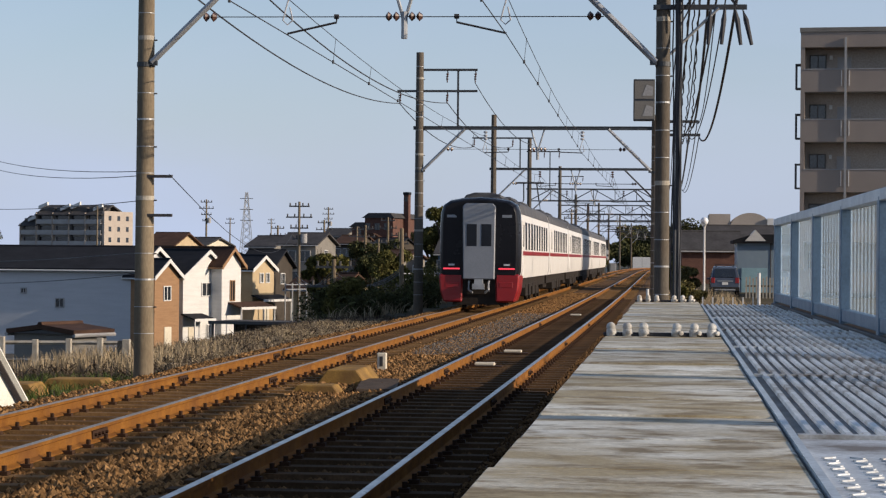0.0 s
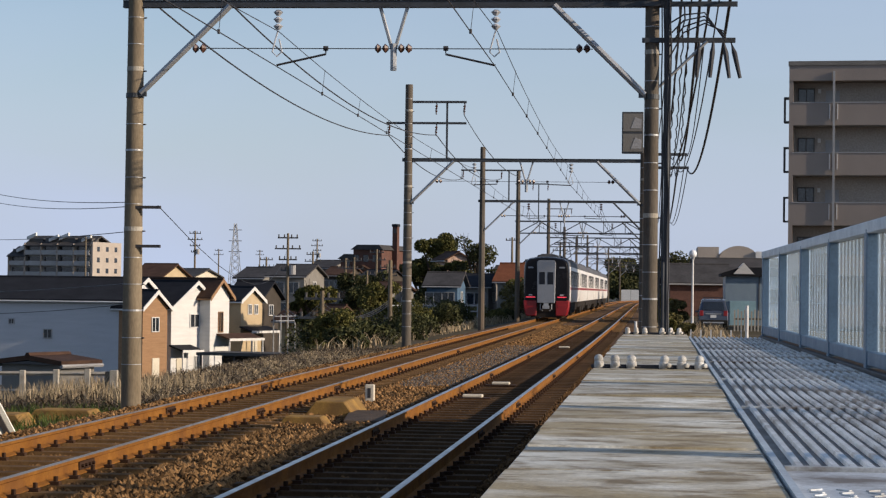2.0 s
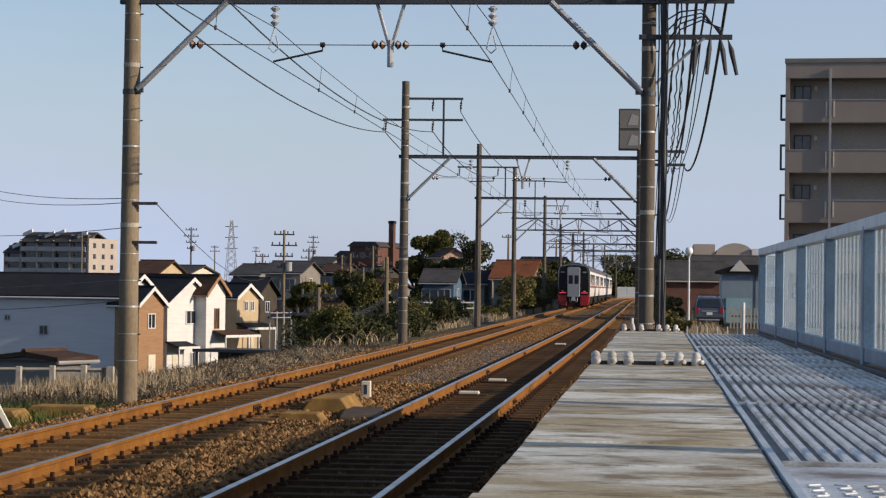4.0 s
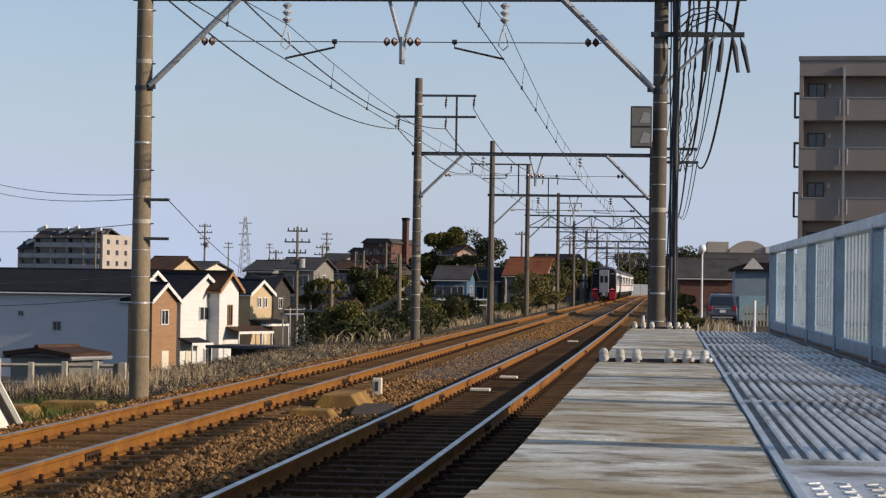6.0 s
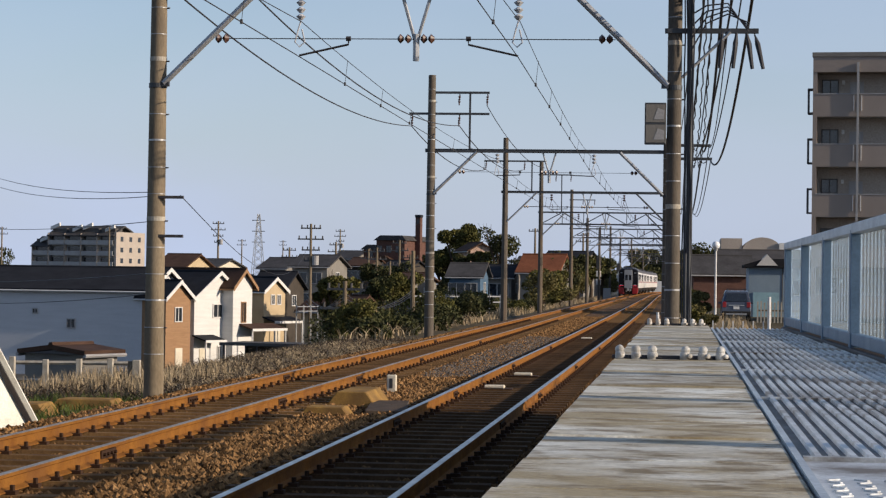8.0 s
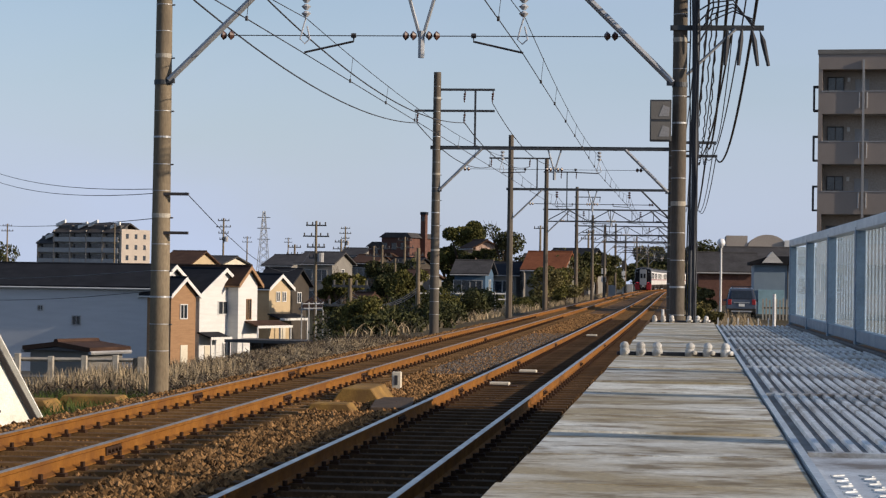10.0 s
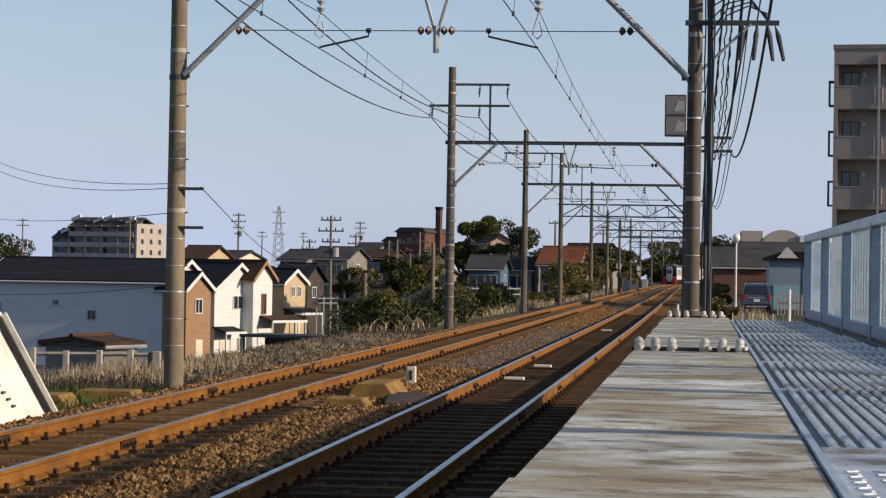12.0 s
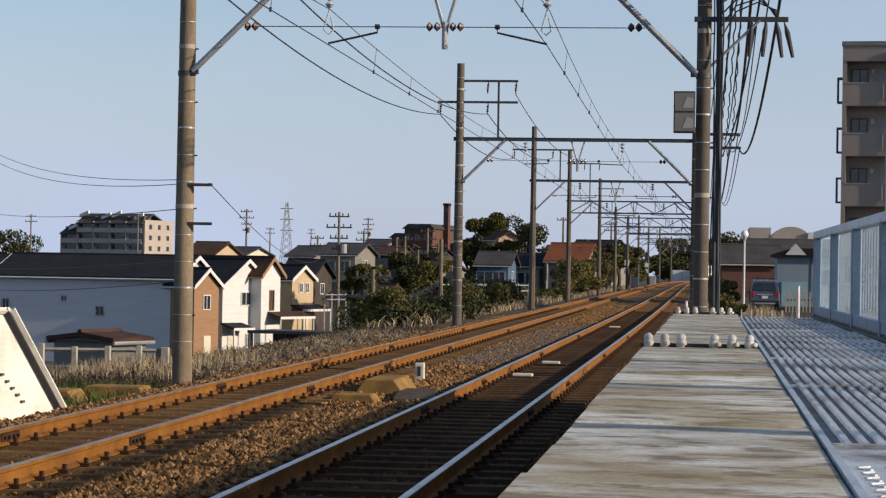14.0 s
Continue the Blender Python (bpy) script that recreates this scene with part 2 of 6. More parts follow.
M = dict(
    ballast=mat("ballast", (0.144, 0.0828, 0.0396), (0.072, 0.0403, 0.0202), 2.5, 0.95, bump=0.8, fine=22, stain=(0.187, 0.122, 0.0648), stain_scale=0.5, bump_dist=0.03),
    stone=mat("ballast_stone", (0.25, 0.142, 0.058), (0.115, 0.060, 0.022), 6, 0.9, bump=0.3, fine=50, island=0.85),
    ballast_dark=mat("oily_ballast", (0.055, 0.042, 0.032), (0.10, 0.075, 0.055), 5, 0.9, bump=0.5, fine=30, island=0.5),
    # darker copies of stone and sleeper: the near track's shade is in their colour
    stone_dark=mat("shaded_stone", (0.135, 0.077, 0.033), (0.062, 0.034, 0.014), 6, 0.95, bump=0.3, fine=50, island=0.5),
    sleeper_dark=mat("shaded_sleeper", (0.10, 0.06, 0.03), (0.055, 0.033, 0.017), 3, 0.95, bump=0.4, fine=40, vary=0.25),
    ballast_grey=mat("fresh_ballast", (0.15, 0.13, 0.11), (0.085, 0.072, 0.06), 6, 0.9, bump=0.4, fine=40, island=0.4),
    soil=mat("bank_soil", (0.096, 0.072, 0.042), (0.054, 0.051, 0.027), 0.6, 0.95, bump=0.6, fine=8, stain=(0.132, 0.108, 0.066), stain_scale=0.25),
    town=mat("town_ground", (0.096, 0.09, 0.078), (0.048, 0.054, 0.036), 0.05, 0.95, bump=0.2, fine=3),
    rust=mat("rail_rust", (0.235, 0.105, 0.020), (0.165, 0.068, 0.013), 3, 0.8, 0.0, bump=0.35, fine=45, stain=(0.108, 0.0468, 0.0202), stain_scale=1.4),
    railtop=mat("rail_head_steel", (0.50, 0.50, 0.51), (0.36, 0.34, 0.33), 3, 0.32, 0.95, bump=0.05, fine=80),
    railtop_far=mat("dull_rail_head", (0.44, 0.37, 0.29), (0.33, 0.25, 0.17), 3, 0.42, 0.85, bump=0.05, fine=80),
    sleeper=mat("concrete_sleeper", (0.20, 0.122, 0.052), (0.125, 0.070, 0.028), 3, 0.9, bump=0.4, fine=40, vary=0.25, stain=(0.08, 0.048, 0.028), stain_scale=4),
    fast=mat("fastener_iron", (0.063, 0.035, 0.021), (0.0385, 0.0224, 0.0154), 8, 0.8, 0.2),
    slab=mat("platform_concrete", (0.74, 0.72, 0.63), (0.38, 0.305, 0.175), 1.0, 0.66, bump=0.6, fine=38, stain=(0.19, 0.135, 0.06), stain_scale=3.2, stain_amount=0.9, vary=0.2, stretch=(1.3, 2.0, 1), spec=0.4, bump_dist=0.006, hard=(0.36, 0.60)),
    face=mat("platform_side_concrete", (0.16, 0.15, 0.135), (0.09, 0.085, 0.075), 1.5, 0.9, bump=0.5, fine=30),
    # sheet between the ribs: darker base than the ribs, with brown stains
    deck_low=mat("dark_deck_sheet", (0.20, 0.19, 0.175), (0.12, 0.105, 0.085), 2.5, 0.6, 0.2, bump=0.2, fine=60, stain=(0.075, 0.05, 0.028), stain_scale=1.4, stain_amount=0.9),
    deck=mat("galvanised_deck", (0.66, 0.68, 0.69), (0.46, 0.47, 0.47), 2.5, 0.45, 0.25, bump=0.15, fine=70, stain=(0.14, 0.095, 0.05), stain_scale=1.3, stain_amount=0.95, vary=0.15),
    panel=mat("painted_steel_sheet", (0.68, 0.74, 0.78), (0.60, 0.66, 0.71), 1.2, 0.45, 0.1, bump=0.08, fine=30, stain=(0.36, 0.39, 0.41), stain_scale=1.3, stain_amount=0.35, stretch=(1, 6, 0.6)),
    post=mat("blue_grey_steel_post", (0.13, 0.20, 0.28), (0.09, 0.145, 0.21), 3, 0.5, 0.2, bump=0.1),
    cap=mat("fence_cap_rail", (0.55, 0.60, 0.63), (0.42, 0.46, 0.50), 3, 0.45, 0.3, bump=0.1),
    white=mat("white_painted_clamp", (0.66, 0.64, 0.59), (0.40, 0.37, 0.32), 18, 0.6, bump=0.4, fine=70, stain=(0.30, 0.27, 0.22), stain_scale=14, stain_amount=0.7),
    iron=mat("dark_iron", (0.045, 0.045, 0.05), (0.07, 0.06, 0.055), 6, 0.6, 0.4),
    pole=mat("weathered_concrete_pole", (0.232, 0.188, 0.128), (0.152, 0.12, 0.08), 2.2, 0.85, bump=0.3, fine=45, stain=(0.096, 0.08, 0.064), stain_scale=1.6, stretch=(1, 1, 0.25)),
    # darker pole concrete, for every gantry pole but the nearest left one
    pole_dark=mat("dark_concrete_pole", (0.13, 0.115, 0.095), (0.085, 0.073, 0.06), 2.2, 0.85, bump=0.3, fine=45, stain=(0.16, 0.11, 0.07), stain_scale=1.2, stretch=(1, 1, 0.25)),
    steel=mat("gantry_steel", (0.0715, 0.077, 0.0853), (0.0495, 0.0523, 0.055), 3, 0.6, 0.4, bump=0.15),
    galv=mat("galvanised_brace", (0.42, 0.43, 0.44), (0.30, 0.31, 0.32), 3, 0.5, 0.5, bump=0.1),
    wire=mat("wire", (0.05, 0.05, 0.055), (0.035, 0.035, 0.04), 2, 0.6, 0.3, bump=0),
    porcelain=mat("brown_porcelain", (0.10, 0.05, 0.035), (0.06, 0.03, 0.025), 8, 0.25, bump=0),
    porcelain_w=mat("grey_porcelain", (0.52, 0.53, 0.55), (0.40, 0.41, 0.43), 8, 0.25, bump=0),
    yellow=mat("faded_yellow_curb", (0.33, 0.20, 0.055), (0.20, 0.118, 0.04), 4, 0.85, bump=0.4, fine=40, stain=(0.136, 0.085, 0.0425), stain_scale=2.5),
    board=mat("cream_painted_board", (0.74, 0.73, 0.64), (0.62, 0.60, 0.52), 2, 0.6, bump=0.1, stain=(0.45, 0.42, 0.34), stain_scale=2.0, stain_amount=0.4),
    wood=mat("grey_fence_wood", (0.20, 0.17, 0.13), (0.13, 0.11, 0.085), 5, 0.9, bump=0.4, stretch=(1, 1, 0.2)),
    conc=mat("old_concrete_post", (0.42, 0.39, 0.33), (0.28, 0.25, 0.20), 4, 0.9, bump=0.3),
    dry=mat("dry_weeds", (0.204, 0.157, 0.102), (0.119, 0.085, 0.051), 2, 0.95, bump=0.0, island=0.45),
    reed=mat("pale_dry_grass", (0.38, 0.31, 0.20), (0.22, 0.165, 0.10), 2, 0.95, bump=0.0, island=0.4),
    grass=mat("green_grass", (0.08, 0.104, 0.028), (0.052, 0.072, 0.02), 3, 0.9, bump=0.0, island=0.4),
    leaf=mat("evergreen_leaf", (0.068, 0.072, 0.028), (0.044, 0.045, 0.019), 1.2, 0.75, bump=0.0, island=0.55),
    leaf_y=mat("yellowing_leaf", (0.115, 0.105, 0.030), (0.062, 0.064, 0.020), 1.0, 0.8, bump=0.0, island=0.5),
    leaf_dry=mat("dry_olive_leaf", (0.155, 0.135, 0.052), (0.09, 0.078, 0.032), 1.0, 0.85, bump=0.0, island=0.5),
    bark=mat("bark", (0.084, 0.063, 0.0455), (0.049, 0.0385, 0.028), 4, 0.95, bump=0.5),
    tr_white=mat("train_white_paint", (0.76, 0.74, 0.71), (0.72, 0.70, 0.67), 0.7, 0.32, bump=0.0, stain=(0.60, 0.56, 0.50), stain_scale=0.6, stain_amount=0.25),
    tr_grey=mat("train_grey_paint", (0.25, 0.265, 0.29), (0.22, 0.235, 0.26), 0.8, 0.35, 0.25, bump=0),
    tr_black=mat("train_black_gloss", (0.008, 0.008, 0.011), (0.012, 0.012, 0.015), 1, 0.25, bump=0, spec=0.22),
    tr_red=mat("train_red_paint", (0.26, 0.010, 0.012), (0.21, 0.008, 0.010), 1, 0.35, bump=0),
    tr_roof=mat("train_roof_grey", (0.085, 0.085, 0.09), (0.06, 0.06, 0.065), 1, 0.7, bump=0.1),
    tr_under=mat("underframe_grime", (0.0245, 0.021, 0.0189), (0.0385, 0.0315, 0.0266), 2, 0.85, 0.2),
    tail=mat("tail_lamp", (0.5, 0.02, 0.03), rough=0.3, bump=0, emit=(1.0, 0.06, 0.09, 0.9)),
    lampglass=mat("frosted_globe", (0.78, 0.79, 0.80), (0.72, 0.73, 0.74), 2, 0.35, bump=0),
    glass_d=glass("dark_glass", (0.022, 0.027, 0.034)),
    glass_t=mat("train_glass", (0.010, 0.012, 0.018), (0.007, 0.008, 0.012), 1.5, 0.2, bump=0.0, spec=0.3),
    w_white=mat("white_siding", (0.64, 0.635, 0.615), (0.57, 0.565, 0.545), 0.6, 0.75, bump=0.15, fine=12, stretch=(1, 1, 8)),
    w_grey=mat("pale_grey_siding", (0.52, 0.53, 0.55), (0.47, 0.48, 0.50), 0.5, 0.75, bump=0.15, fine=10, stretch=(1, 1, 8)),
    w_brown=mat("brown_siding", (0.31, 0.19, 0.105), (0.25, 0.15, 0.083), 0.8, 0.8, bump=0.15, fine=10, stretch=(1, 1, 8)),
    w_tan=mat("tan_render", (0.48, 0.38, 0.24), (0.41, 0.32, 0.20), 0.8, 0.85, bump=0.1),
    w_cream=mat("cream_render", (0.62, 0.57, 0.46), (0.53, 0.48, 0.38), 0.8, 0.85, bump=0.1),
    w_navy=mat("deep_blue_wall", (0.085, 0.14, 0.21), (0.065, 0.11, 0.17), 0.8, 0.8, bump=0.1),
    w_pink=mat("pink_render", (0.50, 0.36, 0.29), (0.42, 0.30, 0.24), 0.8, 0.85, bump=0.1),
    w_dull=mat("weathered_render", (0.224, 0.211, 0.19), (0.163, 0.153, 0.136), 0.5, 0.9, bump=0.1),
    w_dark=mat("dark_timber_wall", (0.07, 0.0595, 0.049), (0.049, 0.042, 0.035), 0.7, 0.9, bump=0.1),
    w_blue=mat("blue_shed_sheet", (0.23, 0.306, 0.383), (0.187, 0.255, 0.332), 0.8, 0.6, 0.1, bump=0.1),
    brickred=mat("red_brown_brick", (0.125, 0.068, 0.053), (0.095, 0.052, 0.042), 1, 0.9, bump=0.2, fine=6),
    r_dark=mat("dark_slate_roof", (0.024, 0.0258, 0.0312), (0.0168, 0.018, 0.0222), 0.7, 0.9, bump=0.3, fine=9, stretch=(1, 1, 3), spec=0.15),
    r_grey=mat("grey_tile_roof", (0.0713, 0.0682, 0.0682), (0.0465, 0.0446, 0.0446), 0.8, 0.75, bump=0.4, fine=7),
    r_brown=mat("brown_tile_roof", (0.0806, 0.0465, 0.031), (0.0527, 0.031, 0.0223), 0.8, 0.8, bump=0.4, fine=7),
    r_red=mat("orange_tile_roof", (0.223, 0.0837, 0.0403), (0.167, 0.062, 0.031), 0.8, 0.8, bump=0.4, fine=6),
    t_beige=mat("beige_tile_facade", (0.40, 0.35, 0.30), (0.35, 0.305, 0.262), 0.4, 0.8, bump=0.1, fine=10),
    t_taupe=mat("taupe_parapet", (0.30, 0.255, 0.22), (0.265, 0.225, 0.195), 0.4, 0.8, bump=0.1),
    t_mid=mat("grey_balcony_concrete", (0.36, 0.355, 0.35), (0.30, 0.295, 0.29), 0.3, 0.85, bump=0.1),
    t_dark=mat("dark_recess", (0.11, 0.105, 0.10), (0.085, 0.08, 0.078), 0.5, 0.85, bump=0),
    carpaint=mat("dark_blue_car_paint", (0.085, 0.10, 0.135), (0.07, 0.085, 0.115), 1, 0.22, 0.3, bump=0),
    tyre=mat("tyre_rubber", (0.02, 0.02, 0.02), (0.03, 0.03, 0.03), 5, 0.9),
    plate=mat("number_plate", (0.75, 0.75, 0.72), rough=0.5, bump=0),
    cyan=mat("pale_blue_sheet", (0.27, 0.44, 0.52), (0.22, 0.36, 0.43), 2, 0.6, bump=0.1),
)


def translucent_sheet():
    """Pale blue ribbed plastic sheet that lets most of the sun through."""
    m = bpy.data.materials.new("translucent_blue_sheet")
    m.use_nodes = True
    n, l = m.node_tree.nodes, m.node_tree.links
    out, b = n["Material Output"], n["Principled BSDF"]
    tc, mp, ns = n.new("ShaderNodeTexCoord"), n.new("ShaderNodeMapping"), n.new("ShaderNodeTexNoise")
    mp.inputs["Scale"].default_value = (3, 7, 0.5)
    ns.inputs["Scale"].default_value, ns.inputs["Detail"].default_value = 2.0, 6
    ramp = n.new("ShaderNodeValToRGB")
    ramp.color_ramp.elements[0].color, ramp.color_ramp.elements[1].color = (0.36, 0.52, 0.68, 1), (0.66, 0.78, 0.87, 1)
    ramp.color_ramp.elements[0].position, ramp.color_ramp.elements[1].position = 0.35, 0.65
    l.new(tc.outputs["Object"], mp.inputs["Vector"])
    l.new(mp.outputs[0], ns.inputs["Vector"])
    l.new(ns.outputs["Fac"], ramp.inputs["Fac"])
    l.new(ramp.outputs["Color"], b.inputs["Base Color"])
    b.inputs["Roughness"].default_value = 0.4
    clear, soft, m1, m2 = n.new("ShaderNodeBsdfTransparent"), n.new("ShaderNodeBsdfTranslucent"), n.new("ShaderNodeMixShader"), n.new("ShaderNodeMixShader")
    clear.inputs["Color"].default_value = (0.94, 0.97, 1.0, 1)
    soft.inputs["Color"].default_value = (0.62, 0.78, 0.92, 1)
    m1.inputs["Fac"].default_value, m2.inputs["Fac"].default_value = 0.45, 0.83
    l.new(b.outputs[0], m1.inputs[1])
    l.new(soft.outputs[0], m1.inputs[2])
    l.new(m1.outputs[0], m2.inputs[1])
    l.new(clear.outputs[0], m2.inputs[2])
    l.new(m2.outputs[0], out.inputs["Surface"])
    return m


M["sheet"] = translucent_sheet()


# ---------------- mesh helpers ----------------
def box(bm, x0, x1, y0, y1, z0, z1, m=None):
    vs = [bm.verts.new((x, y, z)) for z in (z0, z1) for y in (y0, y1) for x in (x0, x1)]
    if m is not None:
        for v in vs:
            v.co = m @ v.co
    for q in ((0, 2, 3, 1), (4, 5, 7, 6), (0, 1, 5, 4), (2, 6, 7, 3), (0, 4, 6, 2), (1, 3, 7, 5)):
        bm.faces.new([vs[i] for i in q])


def tube(bm, pts, radii, seg=8, caps=True):
    """A round bar through the points, with a radius (or one radius per point)."""
    pts = [Vector(p) for p in pts]
    if not isinstance(radii, (list, tuple)):
        radii = [radii] * len(pts)
    rings = []
    for i, p in enumerate(pts):
        d = (pts[min(i + 1, len(pts) - 1)] - pts[max(i - 1, 0)]).normalized()
        a = d.cross(Vector((0, 0, 1)) if abs(d.z) < 0.95 else Vector((0, 1, 0))).normalized()
        b = d.cross(a)
        rings.append([bm.verts.new(p + radii[i] * (a * math.cos(2 * math.pi * k / seg) + b * math.sin(2 * math.pi * k / seg))) for k in range(seg)])
    for r0, r1 in zip(rings, rings[1:]):
        for k in range(seg):
            bm.faces.new((r0[k], r0[(k + 1) % seg], r1[(k + 1) % seg], r1[k]))
    if caps:
        bm.faces.new(rings[0][::-1])
        bm.faces.new(rings[-1])


def prism(bm, outline, lo, hi, axis="y"):
    """An outline of (a, b) pairs pushed from lo to hi along an axis."""
    def at(a, b, c):
        return {"y": (a, c, b), "x": (c, a, b), "z": (a, b, c)}[axis]
    r0 = [bm.verts.new(at(a, b, lo)) for a, b in outline]
    r1 = [bm.verts.new(at(a, b, hi)) for a, b in outline]
    n = len(outline)
    for i in range(n):
        bm.faces.new((r0[i], r0[(i + 1) % n], r1[(i + 1) % n], r1[i]))
    bm.faces.new(r0[::-1])
    bm.faces.new(r1)


def mesh_of(name, bm, material, smooth=False, bevel=0.0):
    bmesh.ops.recalc_face_normals(bm, faces=bm.faces)
    if bevel:
        bmesh.ops.bevel(bm, geom=list(bm.edges), offset=bevel, segments=1, affect="EDGES", clamp_overlap=True)
    me = bpy.data.meshes.new(name)
    bm.to_mesh(me)
    bm.free()
    me.materials.append(material)
    if smooth:
        me.polygons.foreach_set("use_smooth", [True] * len(me.polygons))
        me.set_sharp_from_angle(angle=radians(40))
    return me


def part(name, bm, material, parent, label="", smooth=False, bevel=0.0):
    ob = new(name, mesh_of(name, bm, material, smooth, bevel))
    ob.parent = parent
    if label:
        ob["label"] = label
    return ob


def thing(name, label, category, m=None, group="", kind=""):
    ob = new(name)
    ob.empty_display_size = 0.2
    if m is not None:
        ob.matrix_basis = m
    return tagged(ob, label, category, group, kind)


def solid(name, bm, material, label, category, m=None, group="", kind="", smooth=False, bevel=0.0):
    ob = new(name, mesh_of(name, bm, material, smooth, bevel))
    if m is not None:
        ob.matrix_basis = m
    return tagged(ob, label, category, group, kind)


def raw_mesh(name, verts, faces, material):
    me = bpy.data.meshes.new(name)
    me.from_pydata(verts, [], faces)
    me.update()
    me.materials.append(material)
    return me


def grid_mesh(name, xs, ys, height, material):
    verts = [(x, y, height(x, y)) for y in ys for x in xs]
    n = len(xs)
    faces = [(j * n + i, j * n + i + 1, (j + 1) * n + i + 1, (j + 1) * n + i) for j in range(len(ys) - 1) for i in range(n - 1)]
    me = raw_mesh(name, verts, faces, material)
    me.polygons.foreach_set("use_smooth", [True] * len(me.polygons))
    return me


def sag(a, b, drop, n=16):
    """Points of a wire hung from a to b, drop metres below the chord in the middle."""
    a, b = Vector(a), Vector(b)
    return [a.lerp(b, i / n) - Vector((0, 0, drop * 4 * (i / n) * (1 - i / n))) for i in range(n + 1)]


# ---------------- line of the tracks ----------------
RZ = -0.25      # height of the rail heads
HALF = 0.64     # half the distance between the rails
FAR_Y = (-60, 0, 30, 60, 80, 116, 158, 230, 300, 340, 371, 400, 415, 428, 442, 470, 520, 600)
FAR_X = (-6.15, -6.15, -6.2, -6.3, -6.38, -6.57, -6.79, -7.08, -7.34, -7.3, -7.08, -6.75, -6.2, -5.5, -4.6, -2.2, 3.4, 16.0)
NEAR_X = (-2.79, -2.79, -2.79, -2.8, -2.83, -2.95, -3.15, -3.5, -3.8, -3.75, -3.5, -3.15, -2.6, -1.9, -1.0, 1.4, 7.0, 19.6)
_ys = np.arange(-60, 601, 1.0)
_k = np.hanning(41)
_k /= _k.sum()


def _smooth(xs):
    a = np.interp(_ys, FAR_Y, xs)
    return np.convolve(np.pad(a, 20, mode="edge"), _k, mode="valid")


_FAR, _NEAR = _smooth(FAR_X), _smooth(NEAR_X)


def track_x(which, y):
    return float(np.interp(y, _ys, _FAR if which == "far" else _NEAR))


def track_yaw(which, y):
    """Degrees by which the track turns to the left of +y."""
    return math.degrees(math.atan2(track_x(which, y - 2) - track_x(which, y + 2), 4.0))


# ---------------- ground ----------------
def ground_z(x, y):
    """Height of the one ground sheet: level by the track, falling from the bank to the town on the low side."""
    z = -0.74
    if x < -8.0:
        s = min(1.0, (-8.0 - x) / 1.6)
        z -= 0.14 * s * s * (3 - 2 * s)
    if x < -12.0:
        low = -6.2 if y < 185 else -6.2 + 3.4 * min(1.0, (y - 185) / 60.0) * max(0.0, min(1.0, (x + 48) / 14.0))
        s = min(1.0, (-12.0 - x) / 9.0)
        z += (low + 0.88) * s * s * (3 - 2 * s)
    if x < -6.0 and y < 400:
        z += 0.06 * noise.noise((x * 0.5, y * 0.5, 0.0))
    return z


def build_ground():
    xs = sorted(set([-4000, -2000, -1000, -600, -350, -200, -120, -80, -60, -45, -35, -28, -24] + [round(-22 + 0.75 * i, 2) for i in range(22)]
                    + [-5, -4, -2, 0, 2, 4, 8, 14, 25, 50, 100, 250, 600, 1500, 4000]))
    ys = [-400, -150, -60, -20] + [i * 2.0 for i in range(0, 60)] + [120 + 10 * i for i in range(30)] + [450, 520, 650, 900, 1400, 2200, 3200, 4600]
    me = grid_mesh("ground", xs, ys, ground_z, M["soil"])
    me.materials.append(M["town"])
    for p in me.polygons:
        if p.center.x < -22 or p.center.y > 460 or p.center.x > 12:
            p.material_index = 1
    tagged(new("ground", me), "brown earth and town ground sloping down from the railway", "ground", kind="structure")


build_ground()


def bed_z(x, y):
    """Top of the ballast: a flat bed with shoulders."""
    left = track_x("far", y) - 1.75
    right = track_x("near", y) + 1.6
    z = RZ - 0.19 + 0.02 * noise.noise((x * 2.3, y * 2.3, 3.0)) + 0.012 * noise.noise((x * 9, y * 9, 1.0))
    mid = 0.5 * (track_x("far", y) + track_x("near", y))
    z -= 0.05 * max(0.0, 1 - abs(x - mid) / 0.8)
    for centre in (track_x("far", y), track_x("near", y)):
        if abs(x - centre) < 1.15:
            z -= 0.03
    if x < left:
        z -= (left - x) * 0.62
    if x > right:
        z -= (x - right) * 0.3
    return z


def build_ballast():
    verts, faces = [], []
    ys = [-20 + 1.0 * i for i in range(20)] + [0.35 * i for i in range(0, 172)] + [60 + 1.5 * i for i in range(0, 108)] + [222 + 6 * i for i in range(60)]
    n = 44
    for y in ys:
        a, b = track_x("far", y) - 2.5, track_x("near", y) + 2.2
        for i in range(n + 1):
            x = a + (b - a) * i / n
            verts.append((x, y, bed_z(x, y)))
    for j in range(len(ys) - 1):
        for i in range(n):
            k = j * (n + 1) + i
            faces.append((k, k + 1, k + n + 2, k + n + 1))
    me = raw_mesh("ballast_bed", verts, faces, M["ballast"])
    me.polygons.foreach_set("use_smooth", [True] * len(me.polygons))
    tagged(new("ballast_bed", me), "rust-brown crushed stone ballast under two tracks", "ballast", kind="structure")


build_ballast()


